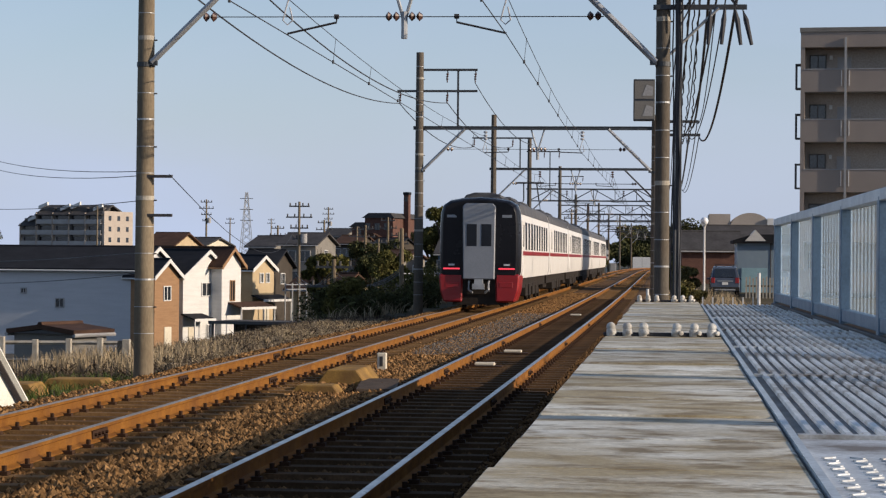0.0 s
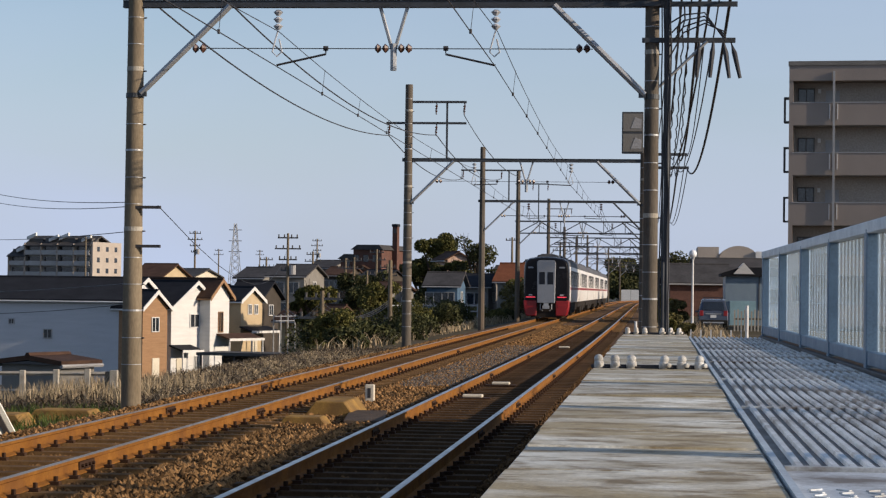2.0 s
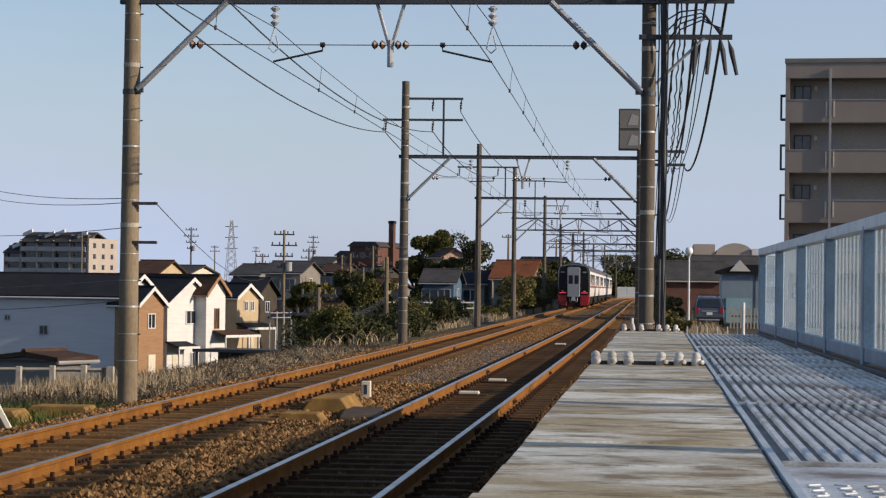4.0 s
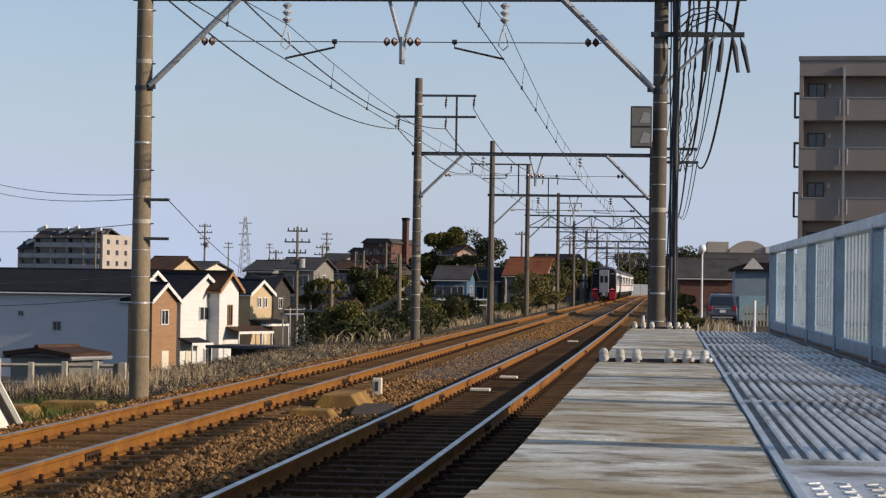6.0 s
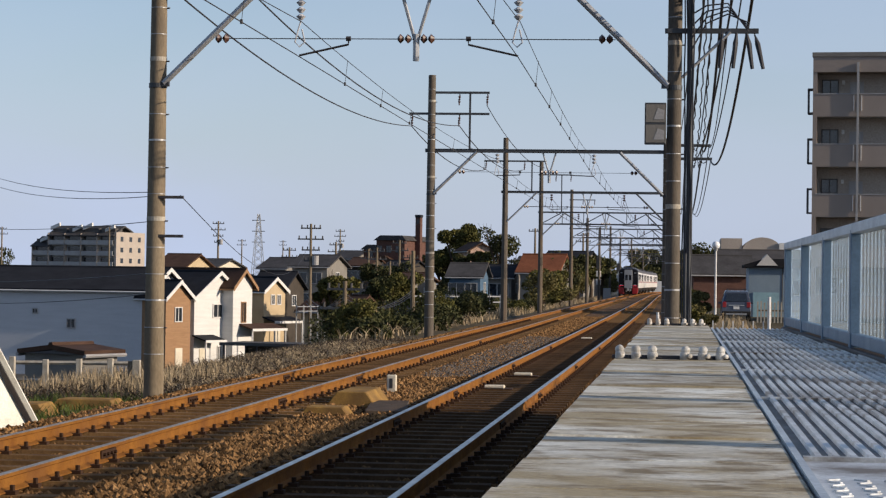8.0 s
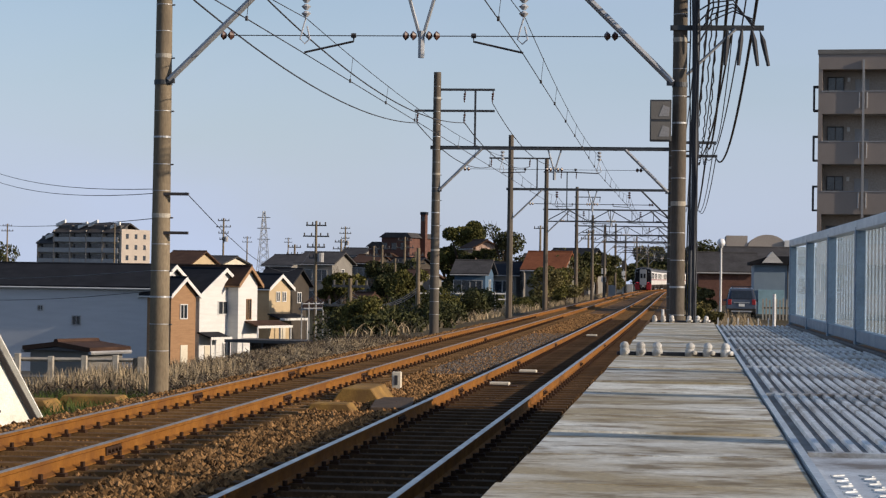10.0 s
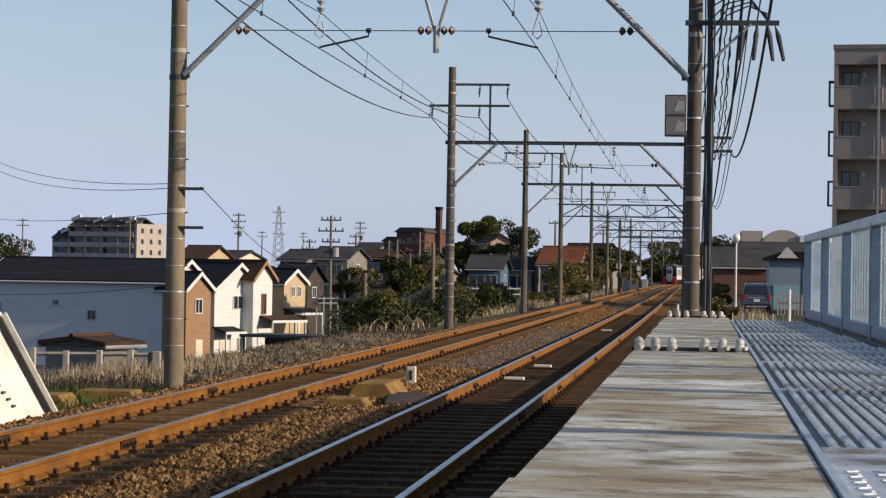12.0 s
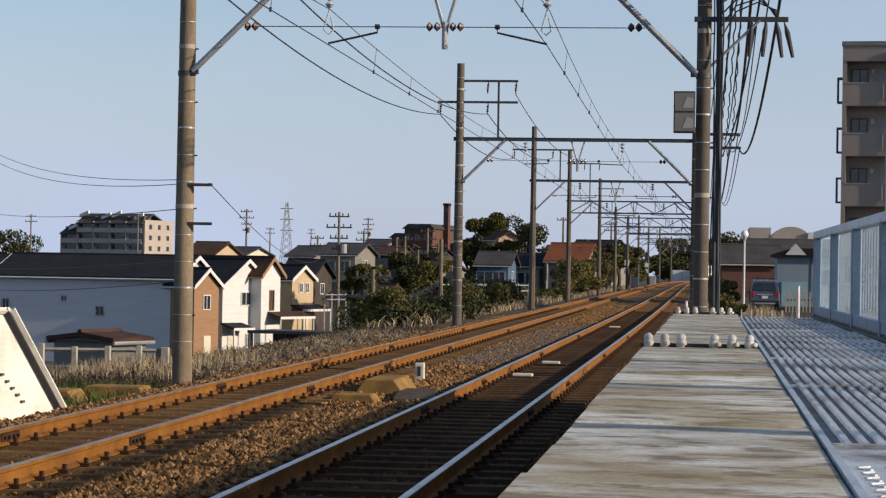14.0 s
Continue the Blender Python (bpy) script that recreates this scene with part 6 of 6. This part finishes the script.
for i, (x, y, h, s, lf, bare, n) in enumerate(TREES + FAR_TREES):
    build_tree(x, y, ground_z(x, y), h, s, 100 + i, M[lf], "evergreen tree with an uneven crown" if lf == "leaf" and bare < 0.3 else ("half-bare tree with thin twigs" if bare >= 0.3 else "yellow-green tree with an uneven crown"), bare, leaves=int(n * 1.8), size=0.17 if y < 400 else 0.5)


def build_bushes():
    rng = random.Random(77)
    spots = []
    for d, x0, x1, h in ((80, -11.8, -20, 2.0), (88, -11.6, -20, 2.6), (98, -11.4, -23, 3.2), (110, -11.4, -25, 3.6), (124, -11.6, -23, 4.2), (140, -12.5, -24.5, 4.6), (156, -12.0, -25, 4.0), (172, -11.5, -26, 3.2), (190, -11.5, -25, 3.0)):
        x = x0
        while x > max(x1, -0.162 * d):
            y = d + rng.uniform(-5, 5)
            top = (0.25 if d > 105 else -0.1) + rng.uniform(-0.55, 0.45)
            spots.append((x, y, min(4.8, max(0.6, top - ground_z(x, y)))))
            x -= rng.uniform(1.4, 2.5)
    for i, (x, y, h) in enumerate(spots):
        leaf = M["leaf_y"] if rng.random() < 0.22 else M["leaf"]
        build_tree(x, y, ground_z(x, y), h, h * 0.4 + 0.6, 300 + i, leaf, "yellow-green shrub on the bank" if leaf is M["leaf_y"] else "dense dark shrub on the bank", rng.choice((0, 0, 0.15, 0.5)), "bush", 1500, 0.085, group="bank shrubs")
    for i, (x, y, h) in enumerate(((-12.4, 84, 1.5), (-12.9, 86.5, 1.3), (-13.2, 118, 2.0))):
        build_tree(x, y, ground_z(x, y), h, h * 0.6, 640 + i, M["leaf_y"], "bright yellow-green shrub on the bank", 0.05, "bush", 2200, 0.07, group="bank shrubs")
    # shrubs close to the line farther on
    for i, (x, y, h) in enumerate(((-10.9, 172, 3.1), (-11.4, 182, 3.4), (-10.8, 195, 3.0), (-11.6, 205, 3.4), (-11.2, 238, 3.2), (-11.8, 250, 3.6), (-11.0, 318, 3.0), (-11.5, 350, 3.5), (1.1, 96, 0.8), (0.5, 104, 0.9), (0.7, 118, 1.0), (0.2, 128, 1.1), (1.0, 142, 1.7), (0.3, 160, 2.0))):
        build_tree(x, y, ground_z(x, y), h, h * 0.5, 700 + i, M["leaf_y"] if i % 2 else M["leaf_dry"], "dry yellow-brown shrub beside the line", 0.1, "bush", 2600, 0.10, group="lineside shrubs")


build_bushes()


def stalks(name, count, region, height, width, seed, material, label, lean=0.45, category="weeds"):
    """Thin bent stalks, each a tapering strip of three pieces."""
    rng = np.random.default_rng(seed)
    verts, faces = [], []
    for _ in range(count):
        x, y = region(rng)
        z = max(ground_z(x, y), bed_z(x, y) if x > track_x("far", y) - 2.5 else -99) - 0.03
        h = height * (0.35 + 0.8 * rng.random())
        a = rng.random() * 6.283
        dx, dy = math.cos(a), math.sin(a)
        b = rng.random() * 6.283
        wx, wy = math.cos(b) * width, math.sin(b) * width
        ln = lean * h * (0.2 + rng.random())
        k = len(verts)
        for t, w in ((0, 1.0), (0.45, 0.8), (0.8, 0.5), (1.0, 0.1)):
            px, py, pz = x + dx * ln * t * t, y + dy * ln * t * t, z + h * (t - 0.28 * t * t * lean * 2)
            verts.append((px - wx * w, py - wy * w, pz))
            verts.append((px + wx * w, py + wy * w, pz))
        for j in range(3):
            faces.append((k + 2 * j, k + 2 * j + 1, k + 2 * j + 3, k + 2 * j + 2))
    tagged(new(name, raw_mesh(name, verts, faces, material)), label, category, kind="stuff")


stalks("dry_weeds", 5200, lambda r: (-9.0 - 3.6 * r.random() ** 0.8, 38.5 + 46 * r.random()), 0.32, 0.007, 1, M["dry"], "tangle of dry brown weeds on the bank", 0.9)
stalks("dry_weeds", 6000, lambda r: (-9.2 - 3.0 * r.random(), 42 + 34 * r.random()), 0.62, 0.011, 11, M["reed"], "pale dry stems arching over the bank", 1.5)
stalks("dry_reeds", 5000, lambda r: (-10.2 - 7.5 * r.random(), 41 + 9 * r.random()), 0.5, 0.008, 2, M["reed"], "pale dry reeds behind the wooden fence", 0.35)
stalks("green_grass", 3200, lambda r: (-8.5 - 3.0 * r.random(), 31.0 + 8.5 * r.random()), 0.30, 0.008, 3, M["grass"], "green grass tufts at the foot of the pole", 0.6, "grass")
stalks("dry_grass", 5200, lambda r: (track_x("far", 0) - 4.8 - 1.7 * r.random(), 80 + 230 * r.random()), 0.8, 0.02, 4, M["reed"], "dry grass along the far track", 0.6, "grass")
stalks("dry_grass", 4200, lambda r: (-0.9 + 4.2 * r.random(), 40 + 100 * r.random() ** 1.3), 0.75, 0.012, 5, M["reed"], "dry grass beyond the platform end", 0.5, "grass")


stalks("brambles", 2600, lambda r: (-9.0 - 3.4 * r.random(), 39 + 42 * r.random() ** 1.2), 0.78, 0.016, 21, M["bark"], "dark arching bramble stems among the weeds", 1.7)
for i in range(13):
    build_tree(-16 + 3.2 * i, 500 + 9 * math.sin(i * 1.7), -0.9, 5.0 + 1.2 * math.sin(i * 2.3), 3.4, 900 + i, M["leaf"], "dense hedgerow shrub closing the far bend", 0.0, "bush", 1100, 0.45, group="hedgerow shrubs")


# ---------------- lineside things ----------------
def build_board():
    """Cream board leaning back on a frame beside the far track, with rows of bolt heads."""
    b = thing("white_board", "cream board with dark edging and bolt rows beside the track", "board", pose(-8.74, 25.83, -0.86, 0, 0, 55))
    lean = Matrix.Rotation(radians(-4), 4, "X")
    bm = bmesh.new()
    outline = [(-2.6, 0.12), (1.25, 0.30), (0.42, 1.62), (-2.6, 1.62)]
    prism(bm, outline, -0.02, 0.04)
    face = part("panel", bm, M["board"], b)
    face.matrix_basis = lean
    for name, p, q, m in (("edge_strip", (1.22, 0.32), (0.38, 1.66), "iron"), ("edge_lip", (1.32, 0.30), (0.49, 1.66), "board"), ("bottom_lip", (-2.6, 0.10), (1.28, 0.27), "board"), ("top_lip", (-2.6, 1.64), (0.44, 1.64), "board")):
        bm = bmesh.new()
        tube(bm, [(p[0], -0.05, p[1]), (q[0], -0.05, q[1])], 0.042, 4)
        e = part(name, bm, M[m], b)
        e.matrix_basis = lean
    for row, (x0, z0, n) in enumerate(((0.02, 1.20, 9), (-0.12, 0.75, 5))):
        for k in range(n):
            bm = bmesh.new()
            x, z = x0 + 0.075 * k, z0 - 0.085 * k
            box(bm, x - 0.022, x + 0.022, -0.05, 0.0, z - 0.016, z + 0.016)
            e = part("bolt", bm, M["iron"], face)


build_board()


def build_curbs():
    """Faded yellow trough covers and blocks between and beside the tracks."""
    def block(x, y, z, w, d, h, label):
        bm = bmesh.new()
        prism(bm, [(-w / 2, 0), (w / 2, 0), (w / 2 - h * 0.75, h), (-w / 2 + h * 0.75, h)], -d / 2, d / 2)
        solid("cable_block", bm, M["yellow"], label, "concrete block", pose(x, y, z), group="yellow blocks", bevel=0.015)
    block(-10.02, 36.7, -0.92, 1.25, 0.7, 0.22, "faded yellow concrete block beside the track")
    block(-10.75, 34.9, -0.92, 1.35, 0.8, 0.24, "faded yellow concrete block beside the track")
    block(-4.82, 29.9, RZ - 0.25, 0.72, 0.5, 0.15, "faded yellow concrete block between the tracks")
    block(-4.78, 32.6, RZ - 0.25, 0.80, 1.5, 0.25, "large faded yellow concrete block between the tracks")
    bm = bmesh.new()
    box(bm, -0.28, 0.28, -1.3, 1.3, 0.0, 0.10)
    solid("trough_cover", bm, M["ballast_dark"], "dark flat trough cover beside the rail", "trough cover", pose(-4.15, 31.2, RZ - 0.25, 0, 0, 6), bevel=0.01)
    # small white marker post with a painted panel
    m = thing("marker_post", "small white concrete marker post between the tracks", "marker post", pose(-4.73, 36.0, RZ - 0.22))
    bm = bmesh.new()
    box(bm, -0.075, 0.075, -0.06, 0.06, 0, 0.30)
    part("post", bm, M["w_cream"], m, bevel=0.012)
    bm = bmesh.new()
    box(bm, -0.035, 0.02, -0.066, -0.06, 0.08, 0.24)
    part("painted_bar", bm, M["iron"], m, "dark painted bar")
    bm = bmesh.new()
    tube(bm, [(0, 0, 0.30), (0, 0, 0.33)], [0.04, 0.03], 8)
    part("cap", bm, M["fast"], m)
    # white signalling boxes between the rails of the near track
    for x, y in ((-3.1, 36.8), (-3.0, 42.0), (-3.0, 70.0)):
        b = thing("track_box", "low white box fixed between the rails", "track box", pose(x, y, RZ - 0.17), group="track boxes")
        bm = bmesh.new()
        box(bm, -0.17, 0.17, -0.11, 0.11, 0.02, 0.075)
        part("lid", bm, M["w_cream"], b, bevel=0.015)
        bm = bmesh.new()
        box(bm, -0.30, 0.30, -0.15, 0.15, 0.0, 0.02)
        part("base", bm, M["fast"], b)


build_curbs()


def build_post_fence():
    """Old post-and-rail fence along the foot of the bank."""
    f = thing("post_fence", "old fence of pale concrete posts and grey rails in dry reeds", "fence")
    xs = [-15.25, -14.43, -13.68, -12.93, -12.23, -11.77, -11.64]
    for i, x in enumerate(xs):
        y = 46.6 - 0.03 * i
        z = ground_z(x, y)
        bm = bmesh.new()
        w = 0.085 if i == len(xs) - 1 else 0.06
        box(bm, x - w, x + w, y - 0.06, y + 0.06, z - 0.3, -0.41 + 0.03 * math.sin(i * 2.1))
        part("post", bm, M["wood"] if i == 5 else M["conc"], f, bevel=0.01)
    for z in (-0.53, -0.91):
        bm = bmesh.new()
        tube(bm, [(xs[0], 46.75, z), (xs[-1], 46.6, z + 0.04)], 0.045, 4)
        part("rail", bm, M["conc"], f)


build_post_fence()


def build_guard_rail(x0, y0, x1, y1, z, n, label):
    g = thing("guard_rail", label, "guard rail", group="guard rails")
    for i in range(n + 1):
        t = i / n
        bm = bmesh.new()
        x, y = x0 + (x1 - x0) * t, y0 + (y1 - y0) * t
        tube(bm, [(x, y, min(z - 1.0, ground_z(x, y))), (x, y, z + 0.15)], 0.06, 6)
        part("post", bm, M["galv"], g)
    for dz in (0.0, -0.4):
        bm = bmesh.new()
        tube(bm, [(x0, y0, z + dz), (x1, y1, z + dz)], 0.05, 6)
        part("rail", bm, M["galv"], g)


def build_carport():
    c = thing("carport", "dark flat-roofed carport behind the weeds", "carport", pose(-28.6, 158, -6.2, 0, 0, -12))
    bm = bmesh.new()
    box(bm, -4.2, 4.2, -2.2, 2.2, 2.75, 2.9)
    part("roof", bm, M["t_dark"], c, bevel=0.02)
    for x in (-4.0, -1.4, 1.4, 4.0):
        for y in (-2.0, 2.0):
            bm = bmesh.new()
            box(bm, x - 0.06, x + 0.06, y - 0.06, y + 0.06, 0, 2.75)
            part("post", bm, M["iron"], c)
    bm = bmesh.new()
    box(bm, -4.1, 4.1, 2.05, 2.15, 0, 2.7)
    part("back_panel", bm, M["w_dark"], c)
    bm = bmesh.new()
    box(bm, -4.25, 4.25, -2.26, -2.2, 2.7, 2.92)
    part("fascia", bm, M["t_dark"], c)


build_carport()
build_guard_rail(-32.78, 186, -30.99, 190, -1.01, 4, "white road guard rail behind the shrubs")
build_guard_rail(-18.48, 150, -13.0, 158, 0.29, 8, "pale road guard rail beside the shrubs")


# right-hand pole: sign box, crossarms, cables
def build_pole_gear():
    s = thing("sign_box", "grey two-panel sign box fixed to the concrete pole", "sign box", pose(-0.49, 37.1, 3.72))
    bm = bmesh.new()
    box(bm, -0.17, 0.19, -0.06, 0.06, 0.0, 0.70)
    part("case", bm, M["steel"], s, bevel=0.01)
    for z in (0.03, 0.37):
        bm = bmesh.new()
        box(bm, -0.15, 0.17, -0.068, -0.06, z, z + 0.30)
        part("plate", bm, M["w_dull"], s, "grey sign plate")
        bm = bmesh.new()
        prism(bm, [(-0.02, z + 0.05), (0.15, z + 0.05), (0.16, z + 0.2), (0.05, z + 0.24)], -0.072, -0.068)
        part("pale_mark", bm, M["t_mid"], s, "pale worn mark")
    for z, x0, x1 in ((5.64, -0.34, 1.22), (6.25, -0.34, 1.25)):
        bm = bmesh.new()
        box(bm, x0, x1, -0.045, 0.045, -0.04, 0.04)
        solid("crossarm", bm, M["steel"], "dark steel crossarm on the concrete pole", "crossarm", pose(0, 37.2, z), group="crossarms")
    bm = bmesh.new()
    tube(bm, [(-0.05, 37.15, 4.85), (0.75, 37.15, 5.62)], 0.028, 6)
    solid("crossarm_brace", bm, M["galv"], "galvanised strut under the crossarm", "strut")
    # second pole standing behind
    u = thing("service_pole", "slim dark service pole behind the gantry pole", "utility pole", pose(0.10, 38.0, -0.74))
    bm = bmesh.new()
    tube(bm, [(0, 0, 0), (0, 0, 8.8)], [0.06, 0.05], 12)
    part("pole", bm, M["steel"], u, smooth=True)
    rng = random.Random(4)
    # conduits and cables strapped to the pole
    for i in range(5):
        x = 0.0 + 0.035 * i
        pts = [(x + rng.uniform(-0.02, 0.02), 37.08 - 0.015 * i, -0.7 + 0.62 * k) for k in range(13)]
        cable("pole_cable", pts, rng.choice((0.012, 0.018, 0.022)), "dark cable strapped down the concrete pole", "pole cables")
    bm = bmesh.new()
    tube(bm, [(0.05, 37.05, -0.7), (0.05, 37.05, 1.9)], 0.035, 8)
    solid("conduit", bm, M["steel"], "dark steel conduit on the pole", "conduit")
    # sheaf of cables running down the line to the next pole
    ends = [(-0.25, 6.5), (0.05, 6.36), (0.35, 6.3), (0.62, 6.3), (0.88, 6.3), (0.25, 5.86), (0.6, 5.8), (0.95, 5.82)]
    for i, (xe, ze) in enumerate(ends):
        xs_ = 0.25 + 0.13 * i
        cable("line_cable", sag((xs_, 30.0, 7.4 - 0.1 * (i % 3)), (xe, 79.5, ze), 1.15 + 0.12 * (i % 4), 26), (0.012, 0.02, 0.014, 0.028)[i % 4], "black line cable sagging along the railway", "line cables")
        cable("line_cable", sag((xe, 79.5, ze), (xe - 0.25, 150, 6.2), 0.9, 14), 0.018, "black line cable sagging along the railway", "line cables")
    for i in range(3):
        pts = []
        for k in range(60):
            t = k / 59
            base = Vector((0.28 + 0.08 * i, 36.5, 6.1)).lerp(Vector((0.05 + 0.22 * i, 79.5, 5.9)), t)
            base.z -= 1.25 * 4 * t * (1 - t)
            pts.append(base + Vector((0.02 * math.sin(k * 2.1), 0, 0.03 * math.cos(k * 2.1))))
        cable("spiral_cable", pts, 0.013, "black cable with a spiral lashing", "line cables")
    # hanging splice tubes
    for x, z, dx in ((1.02, 5.62, 0.10), (0.86, 5.63, -0.06), (1.14, 5.62, 0.16), (0.62, 5.63, -0.04)):
        bm = bmesh.new()
        tube(bm, [(x, 37.17, z), (x + dx * 0.4, 37.15, z - 0.2), (x + dx, 37.15, z - 0.62)], [0.012, 0.045, 0.03], 8)
        solid("cable_splice", bm, M["wire"], "black hanging cable splice tube", "cable splice", group="cable splices", smooth=True)
    for i in range(4):
        cable("loop_cable", [(0.1, 37.1, 5.3 + 0.2 * i), (0.35, 37.05, 5.75 + 0.1 * i), (0.7, 37.0, 5.9 + 0.06 * i), (1.05, 36.95, 5.75 - 0.05 * i)], 0.014, "black cable looped to the crossarm", "loop cables")
    for z, x0, x1 in ((6.36, -0.1, 0.95), (5.88, -0.1, 1.0)):
        bm = bmesh.new()
        box(bm, x0 - 0.4, x1, -0.05, 0.05, -0.05, 0.05)
        solid("crossarm", bm, M["steel"], "dark steel crossarm on a farther pole", "crossarm", pose(0, 79.5, z), group="crossarms")


build_pole_gear()

# cables crossing to the low side from the near pole
for a, b, d in (((-9.05, 37.3, 2.85), (-27.0, 80, 5.6), 0.35), ((-9.05, 37.3, 2.78), (-27.0, 80, 5.3), 0.4), ((-9.05, 37.3, 2.35), (-27, 80, 3.2), 0.15),
                ((-8.6, 37.2, 2.79), (-32.3, 190, 5.0), 2.2), ((-9.05, 37.3, 1.45), (-30, 80, 1.3), 0.2), ((-9.05, 37.3, 1.1), (-30, 80, 0.7), 0.3)):
    cable("service_wire", sag(a, b, d, 14), 0.008, "thin service wire to the town", "service wires")
for z in (2.76, 2.09):
    bm = bmesh.new()
    box(bm, -0.05, 0.45, -0.04, 0.04, -0.025, 0.025)
    solid("bracket", bm, M["iron"], "short iron bracket on the concrete pole", "bracket", pose(-9.0, 37.2, z), group="brackets")


def build_pickets():
    p = thing("end_barrier", "low row of white stakes across the platform end", "barrier")
    for i in range(6):
        x = 0.42 + 0.135 * i
        bm = bmesh.new()
        box(bm, x - 0.008, x + 0.008, 30.0, 30.02, -0.3, 0.90)
        part("stake", bm, M["w_white"], p)
    bm = bmesh.new()
    box(bm, 0.3, 1.35, 30.02, 30.05, 0.55, 0.60)
    part("rail", bm, M["galv"], p)
    bm = bmesh.new()
    tube(bm, [(1.17, 30.0, -0.74), (1.17, 30.0, 1.23)], 0.022, 8)
    part("post", bm, M["w_white"], p)
    bm = bmesh.new()
    tube(bm, [(-0.34, 31.5, -0.7), (-0.34, 31.5, 0.98)], 0.02, 8)
    part("post", bm, M["w_white"], p)
    q = thing("picket_fence", "pale wooden picket fence beside the parked car", "fence")
    for i in range(14):
        x = 4.25 + 0.19 * i
        bm = bmesh.new()
        box(bm, x - 0.045, x + 0.045, 126.0, 126.05, -0.75, 0.45 + 0.05 * math.sin(i * 2.3))
        part("picket", bm, M["conc"], q)
    bm = bmesh.new()
    box(bm, 4.2, 6.8, 126.05, 126.1, -0.1, 0.0)
    part("rail", bm, M["wood"], q)


build_pickets()


def build_far_end():
    """White hoarding and signals where the tracks bend away."""
    h = thing("hoarding", "pale white hoarding by the far bend", "hoarding", pose(-5.1, 468, -0.75))
    for i in range(2):
        bm = bmesh.new()
        box(bm, i * 2.1 - 3.3, i * 2.1 - 1.25, 20 - 0.05, 20.05, 0.0, 2.7)
        part("panel", bm, M["w_white"], h)
    for x, y in ((-10.3, 272), (-10.2, 352)):
        s = thing("signal_post", "white lineside signal post with cabinets", "signal", pose(x, y, -0.75), group="signals")
        bm = bmesh.new()
        tube(bm, [(0, 0, 0), (0, 0, 5.6)], 0.09, 8)
        part("post", bm, M["w_white"], s)
        bm = bmesh.new()
        box(bm, -0.3, 0.3, -0.15, 0.15, 3.9, 5.3)
        part("head", bm, M["iron"], s, "black signal head", bevel=0.05)
        for z in (1.9, 2.9):
            bm = bmesh.new()
            box(bm, -0.28, 0.28, -0.25, 0.2, z, z + 0.7)
            part("cabinet", bm, M["w_white"], s, bevel=0.02)
        bm = bmesh.new()
        box(bm, 0.6, 1.5, -0.3, 0.3, 0, 1.5)
        part("relay_case", bm, M["t_mid"], s, bevel=0.03)


build_far_end()


# ---------------- sleepers, one by one ----------------
def build_sleepers():
    bm = bmesh.new()
    prism(bm, [(-0.13, -0.36), (0.13, -0.36), (0.10, -0.165), (-0.10, -0.165)], -1.12, 1.12, "x")
    me = mesh_of("sleeper", bm, M["sleeper"])
    # near sleepers get the copy with shade painted into its colour
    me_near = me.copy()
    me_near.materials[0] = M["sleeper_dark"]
    bm = bmesh.new()
    for s in (-HALF, HALF):
        for d in (-1, 1):
            box(bm, s + d * 0.10 - 0.045, s + d * 0.10 + 0.045, -0.05, 0.05, -0.168, -0.132)
            tube(bm, [(s + d * 0.105, 0, -0.14), (s + d * 0.105, 0, -0.085)], 0.022, 6)
    mf = mesh_of("fastener", bm, M["fast"])
    rng = random.Random(5)
    verts, faces = [], []
    for which, tr, y_first in (("near", TRACK_NEAR, 9.0), ("far", TRACK_FAR, 11.0)):
        y = y_first
        i = 0
        while y < 330:
            m = pose(track_x(which, y), y, RZ, 0, 0, track_yaw(which, y) + rng.uniform(-0.6, 0.6))
            if i < 140:
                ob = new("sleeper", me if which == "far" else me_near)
                ob.parent = tr
                ob.matrix_basis = m
                fb = new("fastener", mf)
                fb.parent = ob
            else:
                k = len(verts)
                verts += [tuple(m @ v.co) for v in me.vertices]
                faces += [tuple(k + q for q in p.vertices) for p in me.polygons]
            y += SLEEPER
            i += 1
    ob = new("sleepers", raw_mesh("sleepers", verts, faces, M["sleeper"]))
    tagged(ob, "rust-stained sleepers of the distant track", "sleepers", kind="stuff")


build_sleepers()


def build_slabs():
    """Concrete slabs of the platform edge."""
    rng = random.Random(8)
    for i in range(31):
        y0 = -0.02 + 0.9675 * i
        y1 = y0 + 0.9675
        if y0 < 2.5 or y1 > P_END + 0.3:
            continue
        wide = i % 4 == 0
        bm = bmesh.new()
        dx = rng.uniform(-0.008, 0.008) - (0.012 if y0 < 6.6 else 0.0)
        dz = rng.uniform(-0.003, 0.003)
        box(bm, -0.475 + dx, 0.352, y0 + (0.09 if wide else 0.004), y1 - 0.004, PZ - 0.16, PZ + dz)
        ob = part("slab", bm, M["slab"], PLATFORM, bevel=0.008)


build_slabs()

motions()
